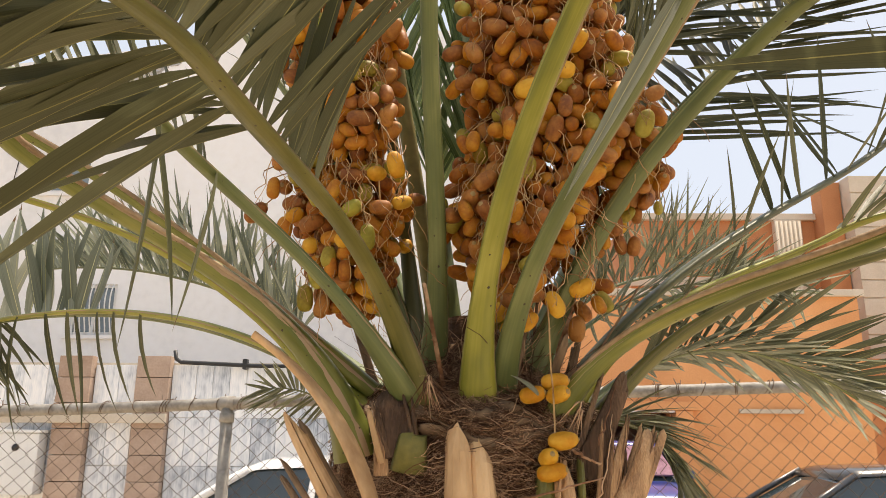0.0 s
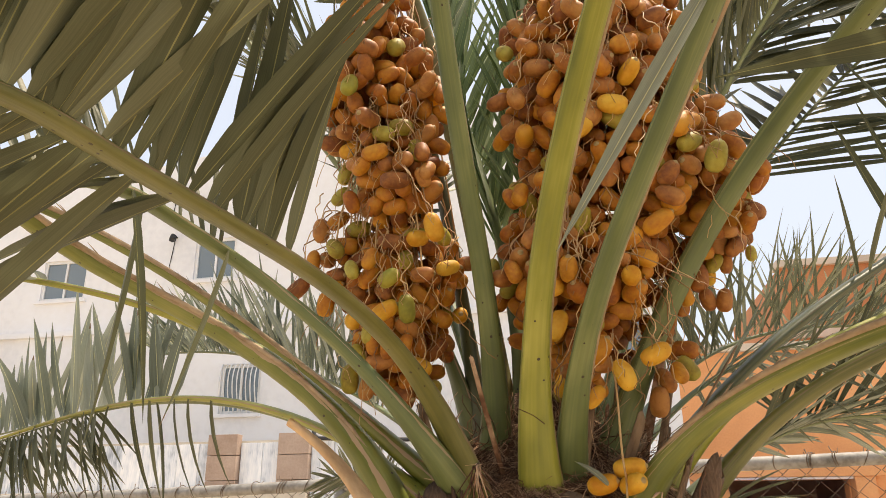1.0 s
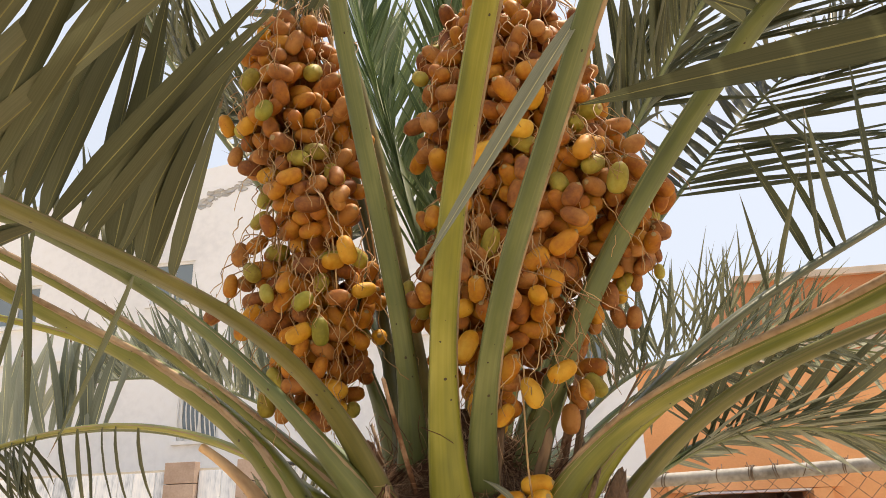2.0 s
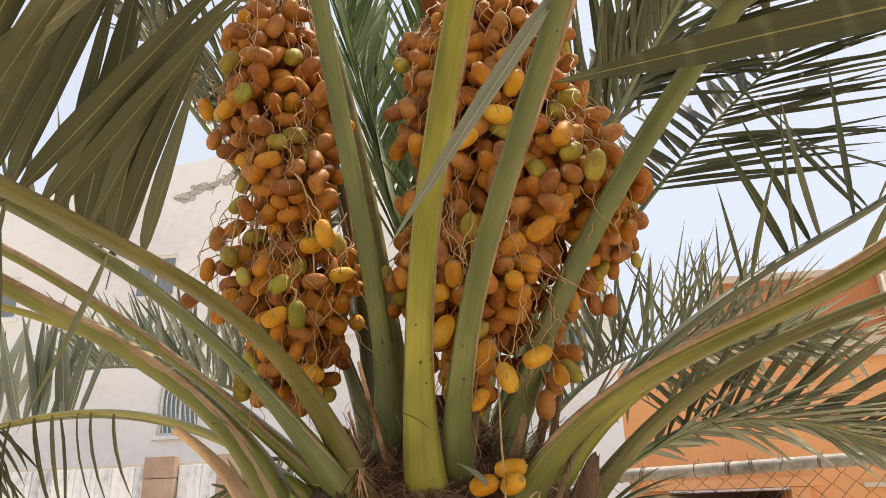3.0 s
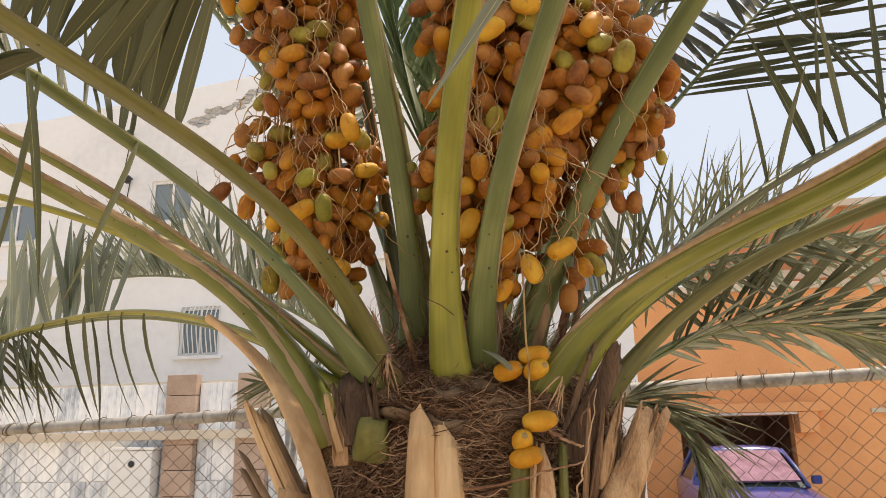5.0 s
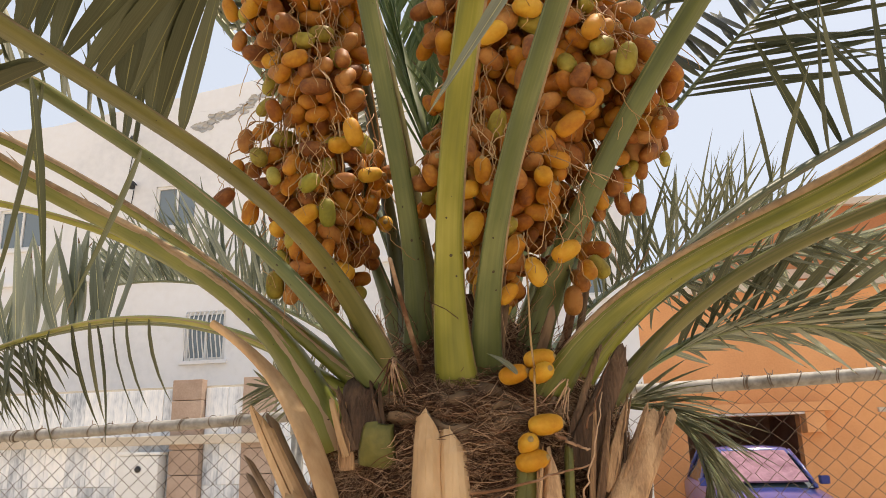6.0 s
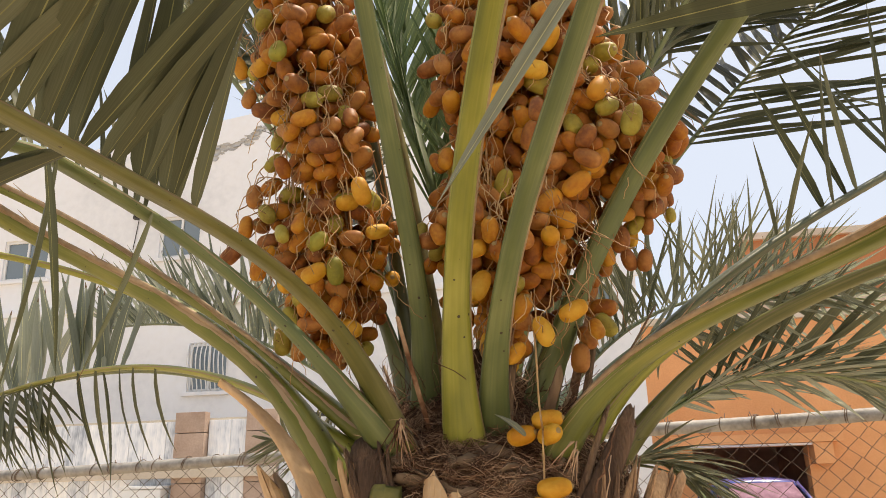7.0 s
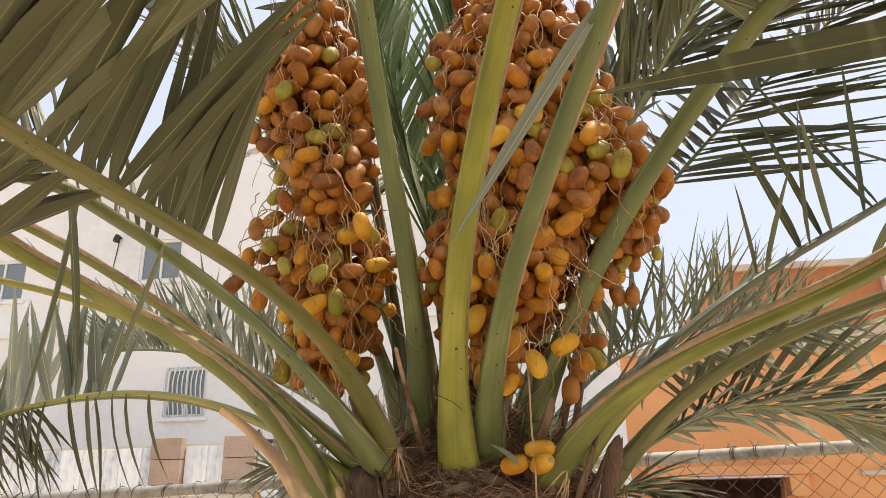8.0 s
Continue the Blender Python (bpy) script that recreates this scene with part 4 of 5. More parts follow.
# ---- fruit ----
def date_arrays(a=0.0236, b=0.0149, seed=0):
    """An oblong fruit along z: blunt foot, a shallow waist and a cap at the stalk end."""
    rng = random.Random(seed)
    v, f, rings, seg = [], [], 9, 12
    bend, waist = rng.uniform(-0.12, 0.12), rng.uniform(0.0, 0.07)
    for i in range(1, rings):
        u = math.pi * i / rings
        z = -a * math.cos(u)
        r = b * math.sin(u) ** 0.72 * (1 - waist * math.cos(z / a * 2.2) ** 2) * (1.04 - 0.05 * z / a)
        for j in range(seg):
            w = 2 * math.pi * j / seg
            v.append((r * math.cos(w) + bend * a * (z / a) ** 2 * 0.4, r * math.sin(w), z))
    for i in range(rings - 2):
        for j in range(seg):
            k = (j + 1) % seg
            f.append((i * seg + j, i * seg + k, (i + 1) * seg + k, (i + 1) * seg + j))
    v += [(0, 0, -a), (0, 0, a * 0.96)]
    n = len(v)
    for j in range(seg):
        k = (j + 1) % seg
        f.append((k, j, n - 2))
        f.append(((rings - 2) * seg + j, (rings - 2) * seg + k, n - 1))
    return np.array(v), f


def date_mesh(material, seed):
    v, f = date_arrays(seed=seed)
    cap, capf = tube_arrays([(0, 0, 0.0198), (0, 0, 0.0218), (0, 0, 0.0253)], [0.0062, 0.0052, 0.0018], 8)
    me = bpy.data.meshes.new("date")
    me.from_pydata(np.concatenate([v, cap]).tolist(), [], f + [tuple(i + len(v) for i in q) for q in capf])
    me.materials.append(material)
    me.materials.append(CALYX)
    me.polygons.foreach_set("use_smooth", [True] * len(me.polygons))
    me.polygons.foreach_set("material_index", [0] * len(f) + [1] * len(capf))
    return me


DATES = {k: [date_mesh(m, 10 * i + s) for s in range(3)] for i, (k, m) in enumerate((("orange", DATE_ORANGE), ("brown", DATE_BROWN), ("yellow", DATE_YELLOW), ("olive", DATE_OLIVE), ("pink", DATE_PINK), ("green", DATE_GREEN)))}


def put_date(owner, at, axis, kind, size, rng, heap=None):
    z = Vector(axis).normalized()
    q = Vector((0, 0, 1)).rotation_difference(z).to_matrix().to_4x4() @ pose(0, 0, 0, 0, 0, rng.uniform(0, 360))
    m = Matrix.Translation(at) @ q @ Matrix.Diagonal((size, size, size * rng.uniform(0.9, 1.1), 1))
    if heap is None:
        ob = new("date", DATES[kind][rng.randrange(3)])
        ob.matrix_basis = m
        ob.parent = owner
        return ob
    v, f = date_arrays(seed=rng.randrange(5))
    heap.add(v @ np.array(m.to_3x3()).T + np.array(m.translation), f)


def fruit_bunch(label, stalk, blobs, count, inner, olive, seed, strands, behind=None, singles=()):
    """A hanging bunch: an arching stalk, wiry strands and dates packed through a few rounded masses (centre, half sizes).
    behind: a stem that the fruit hangs behind; singles: dates out on strands of their own (place, kind, size, lean)."""
    line = bezier(behind, np.linspace(0, 0.62, 40)) if behind else np.zeros((0, 3))
    rng = random.Random(seed)
    s = np.linspace(0, 1, 22)
    tv, tf = tube_arrays(bezier(stalk, s), 0.02 - 0.006 * s, 8)
    bunch = part_arrays("fruit_stalk", tv, tf, STALK, palm, label)
    head = np.array(stalk[3])
    placed, wires, deep = [], Heap(), Heap()
    vol = [(b[1][0] * b[1][1] * b[1][2]) ** 0.67 for b in blobs]

    def inside(p, f):
        return any(((p.x - o[0][0]) / o[1][0]) ** 2 + ((p.y - o[0][1]) / o[1][1]) ** 2 + ((p.z - o[0][2]) / o[1][2]) ** 2 < f for o in blobs)

    def before_stem(p):
        return any(p.y < q[1] + 0.03 and math.hypot(p.x - q[0], p.z - q[2]) < 0.05 for q in line)
    for at, kind, size, lean in singles:
        q = Vector(at)
        placed.append(q)
        up = Vector((lean, rng.gauss(0, 0.25), 1)).normalized()
        put_date(bunch, q, up, kind, size, rng)
        c = min((Vector(b[0]) for b in blobs), key=lambda o: (o - q).length)
        s, e = c.lerp(q, 0.5) + Vector((0, 0, 0.06)), q + up * 0.022 * size
        pts = bezier([s, s.lerp(e, 0.4) + Vector((0, 0, 0.03)), e + up * 0.03, e], np.linspace(0, 1, 12))
        tv, tf = tube_arrays(pts + np.random.default_rng(len(placed)).normal(0, 0.0008, (12, 3)), 0.0012, 4)
        wires.add(tv, tf)
    for shell, want, room in ((0, count, 0.029), (1, inner, 0.027), (2, inner, 0.027)):
        done = tries = 0
        while done < want and tries < 20000:
            tries += 1
            c, h = rng.choices(blobs, vol)[0]
            d = Vector((rng.gauss(0, 1), rng.gauss(0, 1), rng.gauss(0, 1))).normalized()
            r = (rng.uniform(0.82, 1.05), rng.uniform(0.66, 0.86), rng.uniform(0.3, 0.72))[shell]
            p = Vector((c[0] + h[0] * d.x * r, c[1] + h[1] * d.y * r, c[2] + h[2] * d.z * r))
            if before_stem(p) or shell < 2 and (d.y > 0.3 or inside(p, (0.66, 0.42)[shell])):
                continue
            if any((p - q).length < room for q in placed):
                continue
            done += 1
            placed.append(p)
            axis = (rng.gauss(0, 0.75), rng.gauss(0, 0.75), rng.uniform(-0.2, 1))
            if shell == 0:
                low = (2.35 - p.z) / 0.4
                x = rng.random()
                kind = "olive" if x < olive else "yellow" if x < olive + 0.04 + 0.22 * max(0, low) else "brown" if x > 0.46 + 0.18 * low else "orange"
                put_date(bunch, p, axis, kind, rng.uniform(0.9, 1.1), rng)
            else:
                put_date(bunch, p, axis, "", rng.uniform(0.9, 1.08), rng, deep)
    for i in range(24):
        c, h = blobs[rng.randrange(1, len(blobs))]
        a = rng.uniform(-2.9, -0.25)
        e = rng.uniform(-0.5, 0.25)
        r = rng.uniform(1.06, 1.22)
        q = Vector((c[0] + h[0] * math.cos(a) * r * math.cos(e), c[1] + h[1] * math.sin(a) * min(r, 1.1) * math.cos(e), c[2] + h[2] * math.sin(e) * r))
        if inside(q, 1.02) or before_stem(q) or any((q - o).length < 0.03 for o in placed):
            continue
        put_date(bunch, q, (rng.gauss(0, 0.4), rng.gauss(0, 0.4), 1), rng.choice(("olive", "brown", "brown", "orange", "orange", "orange")), rng.uniform(0.78, 0.95), rng)
        s = Vector(c).lerp(q, 0.45) + Vector((0, 0, rng.uniform(0.03, 0.1)))
        pts = bezier([s, s.lerp(q, 0.4) + Vector((0, 0, 0.03)), s.lerp(q, 0.8) + Vector((0, 0, 0.03)), q + Vector((0, 0, 0.02))], np.linspace(0, 1, 10))
        tv, tf = tube_arrays(pts + np.random.default_rng(i).normal(0, 0.0009, (10, 3)), 0.0011, 4)
        wires.add(tv, tf)
    for i in range(strands):
        q = placed[rng.randrange(min(count, len(placed)))]
        top = Vector((q.x * 0.75 + head[0] * 0.25 + rng.gauss(0, 0.02), q.y + rng.uniform(-0.02, 0.03), min(q.z + rng.uniform(0.06, 0.18), head[2])))
        pts = []
        ph, k = rng.uniform(0, 6), rng.uniform(0.003, 0.008)
        for u in np.linspace(0, 1, 12):
            w = top.lerp(q + Vector((0, -0.016, -rng.uniform(0.0, 0.01))), u)
            pts.append((w.x + k * math.sin(ph + 15 * u) + 0.002 * rng.uniform(-1, 1), w.y - 0.022 * math.sin(3.1 * u), w.z + 0.002 * rng.uniform(-1, 1)))
        tv, tf = tube_arrays(pts, np.linspace(0.0012, 0.0006, 12), 4)
        wires.add(tv, tf)
    for i in range(70):
        # bare kinked strands that hang free among the lower fruit
        c, h = blobs[rng.choice((-1, -1, -2, -2, -3))]
        a = rng.uniform(-2.9, -0.2)
        at = np.array([c[0] + h[0] * math.cos(a) * rng.uniform(0.7, 1.08), c[1] + h[1] * math.sin(a) * rng.uniform(0.9, 1.1), c[2] + h[2] * rng.uniform(-0.3, 0.8)])
        step, pts = np.array([rng.gauss(0, 0.004), rng.gauss(0, 0.003) - 0.001, -0.011]), []
        for q in range(rng.randint(7, 14)):
            pts.append(at.copy())
            at = at + step + np.array([rng.gauss(0, 0.0045), rng.gauss(0, 0.003), 0])
        tv, tf = tube_arrays(np.array(pts), np.linspace(0.0011, 0.0006, len(pts)), 4)
        wires.add(tv, tf)
    for i in range(60):
        q = placed[rng.randrange(len(placed))]
        tv, tf = tube_arrays(bezier([head, head + np.array([rng.gauss(0, 0.05), rng.gauss(0, 0.05), -0.05]), (q.x, q.y, q.z + 0.12), q], np.linspace(0, 1, 9)), 0.0018, 4)
        wires.add(tv, tf)
    wires.put("fruit_strand_mass", STRAND, bunch, "thin wiry yellow fruit strands")
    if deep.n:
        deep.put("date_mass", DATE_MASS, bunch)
    return bunch


bunch_a = fruit_bunch("arching stalk with a dense bunch of orange brown dates", [(0.08, 1.70, 1.95), (0.12, 1.68, 2.35), (0.16, 1.66, 2.88), (0.21, 1.53, 2.84)],
            [((0.20, 1.50, 2.60), (0.16, 0.18, 0.16)), ((0.21, 1.52, 2.47), (0.185, 0.20, 0.15)), ((0.25, 1.55, 2.32), (0.215, 0.21, 0.17)), ((0.17, 1.54, 2.17), (0.165, 0.17, 0.14)), ((0.195, 1.54, 2.06), (0.125, 0.13, 0.12))], 222, 340, 0.07, 5, 200, SLANTING,
            [((0.39, 1.56, 2.243), "pink", 1.2, 0.05), ((0.421, 1.565, 2.245), "pink", 1.22, -0.1), ((0.446, 1.57, 2.32), "olive", 0.85, 0.1), ((0.43, 1.55, 2.305), "olive", 0.85, -0.3),
             ((0.442, 1.56, 2.212), "olive", 0.62, 0.0), ((0.445, 1.58, 2.25), "brown", 0.6, 0.0), ((0.38, 1.56, 2.198), "olive", 0.8, 0.9), ((0.402, 1.575, 2.202), "brown", 0.75, 0.1),
             ((0.35, 1.55, 2.171), "brown", 1.15, 0.1), ((0.362, 1.56, 2.135), "brown", 0.88, -0.4), ((0.389, 1.56, 2.132), "brown", 0.92, 0.15), ((0.32, 1.57, 2.13), "brown", 0.9, 0.0),
             ((0.208, 1.42, 1.991), "yellow", 1.02, -0.4), ((0.257, 1.42, 2.02), "yellow", 1.0, 2.0), ((0.111, 1.42, 2.071), "yellow", 1.12, 0.5), ((0.162, 1.43, 1.96), "yellow", 0.85, 1.0),
             ((0.264, 1.53, 1.962), "brown", 1.1, 0.1), ((0.278, 1.54, 1.998), "brown", 0.95, -0.5), ((0.164, 1.34, 2.368), "yellow", 1.1, 3.0), ((0.222, 1.34, 2.405), "yellow", 1.1, -3.0),
             ((0.324, 1.35, 2.365), "orange", 1.12, 0.6), ((0.37, 1.36, 2.308), "olive", 1.1, 0.3)])
bunch_b = fruit_bunch("arching stalk with a bunch of orange and green dates", [(0.0, 1.72, 1.95), (-0.06, 1.70, 2.35), (-0.14, 1.62, 2.9), (-0.19, 1.5, 2.86)],
            [((-0.20, 1.44, 2.64), (0.085, 0.11, 0.12)), ((-0.19, 1.45, 2.52), (0.115, 0.13, 0.13)), ((-0.155, 1.47, 2.38), (0.085, 0.11, 0.12)), ((-0.18, 1.54, 2.20), (0.14, 0.13, 0.11)), ((-0.17, 1.55, 2.08), (0.09, 0.10, 0.10))], 108, 150, 0.14, 6, 140, None,
            [((-0.309, 1.48, 2.285), "brown", 1.05, -0.05), ((-0.277, 1.48, 2.302), "orange", 0.95, 2.0), ((-0.264, 1.48, 2.396), "olive", 0.95, 0.6), ((-0.273, 1.48, 2.350), "olive", 0.85, 0.8),
             ((-0.348, 1.48, 2.176), "brown", 1.0, 1.2), ((-0.248, 1.49, 2.012), "olive", 1.05, 0.0), ((-0.216, 1.49, 1.998), "brown", 0.95, 0.2), ((-0.290, 1.47, 2.142), "orange", 1.05, 0.2),
             ((-0.153, 1.39, 2.158), "green", 0.92, 1.5), ((-0.125, 1.40, 2.107), "green", 0.95, 0.0), ((-0.212, 1.33, 2.49), "green", 0.95, 0.1), ((-0.076, 1.38, 2.236), "yellow", 1.05, -0.3),
             ((-0.161, 1.40, 2.106), "yellow", 1.02, 2.0), ((-0.462, 1.50, 2.575), "orange", 0.95, 3.0)])
rng = random.Random(9)
for at, ax in (((0.165, 1.425, 1.834), (1, -0.3, 0.2)), ((0.205, 1.43, 1.857), (1, -0.2, 0.1)), ((0.208, 1.415, 1.834), (0.6, -0.9, 0.2)), ((0.21, 1.39, 1.758), (1, 0.1, 0.1)), ((0.184, 1.385, 1.731), (0.2, -0.9, 0.3)), ((0.189, 1.38, 1.708), (0.9, -0.4, 0.2))):
    put_date(bunch_a, at, ax, "yellow", 1.0, rng)
bract = put_leaflet(palm, None, Vector((0.172, 1.4, 1.832)), np.array((-0.03, 0.0, 0.038)), np.array((0.5, -0.8, 0.3)), 0.055, 0.011, rng, 0.22)
bract.name = "dry_bract"
bract.material_slots[0].link = 'OBJECT'
bract.material_slots[0].material = LEAF_SILVER_LIT
low = Heap()
for c in ([(0.19, 1.42, 2.02), (0.2, 1.41, 1.96), (0.19, 1.4, 1.9), (0.198, 1.405, 1.84)], [(0.198, 1.405, 1.84), (0.195, 1.39, 1.8), (0.2, 1.385, 1.77), (0.19, 1.385, 1.72)]):
    tv, tf = tube_arrays(bezier(c, np.linspace(0, 1, 10)), 0.0016, 4)
    low.add(tv, tf)
low.put("fruit_strand", STRAND, bunch_a, "", "")


# ---- ground ----
bm = bmesh.new()
bmesh.ops.create_grid(bm, x_segments=60, y_segments=60, size=300)
for q in bm.verts:
    q.co.z = 0.02 * noise.noise(q.co * 0.2) if q.co.length > 14 else 0.0
tagged(part("ground", bm, GROUND), "bare sandy ground", "ground", kind="structure")


# ---- chain-link fence ----
def fence():
    a, b = np.array([-7.0, 4.205]), np.array([5.0, 3.413])
    run = b - a
    length = np.linalg.norm(run)
    along = run / length

    def at(s, z, off=0.0):
        # the rail climbs a little towards +x
        x = a[0] + along[0] * s - along[1] * off
        return (x, a[1] + along[1] * s + along[0] * off, z + 0.032 * (x - 1.27) * min(1.0, max(0.0, z)))
    thing = tagged(empty("chain_link_fence"), "chain-link fence with a weathered grey top rail", "fence")
    top = 1.977
    v, f = tube_arrays([at(s, top + 0.004 * math.sin(s * 2.1)) for s in np.linspace(0, length, 60)], 0.028, 14)
    part_arrays("top_rail", v, f, GALV, thing, "weathered grey steel pipe rail")
    for s in (0.1, 5.96, 11.9):
        v, f = tube_arrays([at(s, -0.1, 0.0), at(s, 1.0), at(s, top - 0.02)], 0.03, 12)
        post = part_arrays("post", v, f, GALV, thing)
        v, f = tube_arrays([at(s - 0.035, top), at(s + 0.035, top)], 0.035, 12)
        part_arrays("rail_clamp", v, f, GALV, post)
        v, f = tube_arrays([at(s, top - 0.09), at(s, top - 0.045)], 0.036, 12)
        part_arrays("post_collar", v, f, GALV, post)
    heap, pitch = Heap(), 0.092
    rng = random.Random(4)
    nz = int(1.93 / (pitch * 0.44))
    for i in range(int(length / pitch)):
        for way in (1, -1):
            pts = [at(pitch * (i + 0.5 + (0.5 * way if j % 2 else 0.0)) + rng.gauss(0, 0.0025), top - 0.01 - j * pitch * 0.44 + rng.gauss(0, 0.002), 0.004 * way if j % 2 else -0.004 * way) for j in range(nz)]
            v, f = tube_arrays(pts, 0.0019, 4)
            heap.add(v, f)
    heap.put("wire_mesh", WIRE, thing, "rusty diamond wire mesh")
    ties = Heap()
    for i in range(int(length / 0.14)):
        s = 0.14 * i + rng.uniform(-0.04, 0.04)
        ph = rng.uniform(0, 2)
        for q in range(rng.choice((1, 1, 2, 3))):
            s += rng.uniform(0.004, 0.02)
            pts = [at(s + 0.014 * math.sin(u + ph), top + 0.031 * math.sin(u), 0.031 * math.cos(u)) for u in np.linspace(0, 5.2, 12)]
            pts.append(at(s + rng.uniform(-0.03, 0.03), top + rng.uniform(0.03, 0.055), 0.02))
            v, f = tube_arrays(pts, 0.002, 4)
            ties.add(v, f)
    ties.put("tie_wire", RUST, thing, "rusty twisted tie wires")


fence()


# ---- white house and its clad yard wall ----
def window(x0, x1, z0, z1, y, name, grille=False, sections=2):
    w = tagged(empty(name, (0, 0, 0)), "white-framed window with bluish glass", "window", kind="structure")
    t = 0.05
    bm = bmesh.new()
    for q in ((x0, x1, z0, z0 + t), (x0, x1, z1 - t, z1), (x0, x0 + t, z0 + t, z1 - t), (x1 - t, x1, z0 + t, z1 - t)):
        add_box(bm, q[0], q[1], y + 0.03, y + 0.09, q[2], q[3])
    for k in range(1, sections):
        xm = x0 + (x1 - x0) * k / sections
        add_box(bm, xm - 0.02, xm + 0.02, y + 0.035, y + 0.085, z0 + t, z1 - t)
    part("window_frame", bm, WHITE_TRIM, w)
    for k in range(sections):
        a, b = x0 + (x1 - x0) * k / sections, x0 + (x1 - x0) * (k + 1) / sections
        part("pane", box(a + 0.03, b - 0.03, y + 0.055, y + 0.063, z0 + t, z1 - t), WINDOW_GLASS, w)
    part("window_sill", box(x0 - 0.06, x1 + 0.06, y - 0.06, y + 0.03, z0 - 0.06, z0, 0.006), WHITE, w)
    if grille:
        for k in range(9):
            x = x0 + 0.04 + (x1 - x0 - 0.08) * k / 8
            pts = [(x, y - 0.02 - 0.14 * math.sin(math.pi * min(1, u * 1.15)) ** 0.7 * (0.4 + 0.6 * (1 - u)), z1 - (z1 - z0) * u) for u in np.linspace(0, 1, 12)]
            v, f = tube_arrays(pts, 0.011, 6)
            part_arrays("bar", v, f, WHITE_TRIM, w, "bowed white window bar")
    return w


def wall_with_holes(name, x0, x1, z0, z1, y, thick, holes, material, label, category="wall"):
    """A wall along x with rectangular openings through it."""
    bm = bmesh.new()
    xs = sorted({x0, x1, *[h[0] for h in holes], *[h[1] for h in holes]})
    zs = sorted({z0, z1, *[h[2] for h in holes], *[h[3] for h in holes]})
    for i in range(len(xs) - 1):
        for j in range(len(zs) - 1):
            cx, cz = (xs[i] + xs[i + 1]) / 2, (zs[j] + zs[j + 1]) / 2
            if not any(h[0] < cx < h[1] and h[2] < cz < h[3] for h in holes):
                add_box(bm, xs[i], xs[i + 1], y, y + thick, zs[j], zs[j + 1])
    bmesh.ops.remove_doubles(bm, verts=bm.verts, dist=0.0005)
    doubles = [f for f in bm.faces if sum(1 for g in f.edges[0].link_faces if g is not f and {v.index for v in g.verts} == {v.index for v in f.verts})]
    bmesh.ops.delete(bm, geom=doubles, context="FACES")
    return tagged(part(name, bm, material), label, category, kind="structure")


HOLES = [(-5.85, -5.15, 3.2, 4.0), (-6.55, -5.78, 5.5, 6.25), (-9.55, -8.65, 5.3, 6.05), (0.5, 1.0, 3.9, 4.6)]
wall_with_holes("wall_white", -16, 1.35, 0, 7.6, 11.5, 0.25, HOLES, WHITE, "white rendered two-storey house front", "house wall")
tagged(part("wall_white_side", box(1.1, 1.35, 11.75, 20, 0, 7.6), WHITE), "white rendered house side wall", "house wall", kind="structure")
tagged(part("roof_slab", box(-16, 1.1, 11.75, 20, 6.9, 7.1), WHITE), "flat white roof slab behind a parapet", "roof", kind="structure")
tagged(part("trim", box(-16.05, 1.4, 11.42, 11.498, 4.62, 4.72, 0.01), WHITE), "white string course", "trim", kind="structure")
bm = bmesh.new()
edge = [(-8.7, 7.6), (1.35, 7.6), (1.35, 8.42), (-2.4, 8.42)]
rows = [[bm.verts.new((x, y, z + 0.002)) for x, z in edge] for y in (11.5, 11.75)]
bm.faces.new(rows[0])
bm.faces.new(rows[1][::-1])
for i in range(4):
    bm.faces.new((rows[0][i], rows[1][i], rows[1][(i + 1) % 4], rows[0][(i + 1) % 4]))
bmesh.ops.recalc_face_normals(bm, faces=bm.faces)
tagged(part("parapet", bm, WHITE), "white parapet with a rising top edge", "parapet", kind="structure")
for i, (h, g, n) in enumerate(zip(HOLES, (True, False, False, False), (2, 2, 2, 1))):
    window(*h, 11.5, "window_%d" % (i + 1), g, n)
tagged(part("interior_backing", box(-15.8, 1.05, 12.4, 12.5, 0, 6.8), GREY), "dark room behind the windows", "wall", kind="structure")


def wall_lamp(x, z):
    lamp = tagged(empty("wall_lamp"), "small dark outdoor wall lamp with a hanging cable", "wall lamp", "wall lamps")
    v, f = tube_arrays([(x, 11.5, z), (x, 11.42, z + 0.02), (x, 11.36, z)], 0.015, 8)
    part_arrays("bracket", v, f, BLACK, lamp)
    v, f = tube_arrays([(x, 11.36, z + 0.02), (x, 11.36, z - 0.03), (x + 0.01, 11.34, z - 0.1)], [0.03, 0.05, 0.06], 10)
    part_arrays("shade", v, f, BLACK, lamp)
    v, f = tube_arrays([(x - 0.02, 11.485, z), (x - 0.05, 11.485, z - 0.3), (x - 0.09, 11.485, z - 0.62)], 0.008, 5)
    part_arrays("cable", v, f, BLACK, lamp)


wall_lamp(-7.0, 7.17)
wall_lamp(-6.94, 6.32)

# yard wall with marble slabs between brown block pillars
yard = tagged(part("wall_yard", box(-14, 0.8, 9.24, 9.44, 0, 2.58), BEIGE), "yard wall clad in streaked marble slabs", "wall", kind="structure")
rng = random.Random(12)
PILLARS = [(-4.66, -4.26), (-3.72, -3.32)]


def pillar(x0, x1):
    p = tagged(empty("wall_pillar"), "brown stone block pillar on the yard wall", "pillar", "yard wall pillars")
    z = 0.0
    while z < 2.62:
        h = min(0.3, 2.66 - z)
        part("block", box(x0 + rng.uniform(0, 0.006), x1 - rng.uniform(0, 0.006), 9.10, 9.238, z, z + h - 0.008, 0.006), BRICK, p)
        z += h
    return p


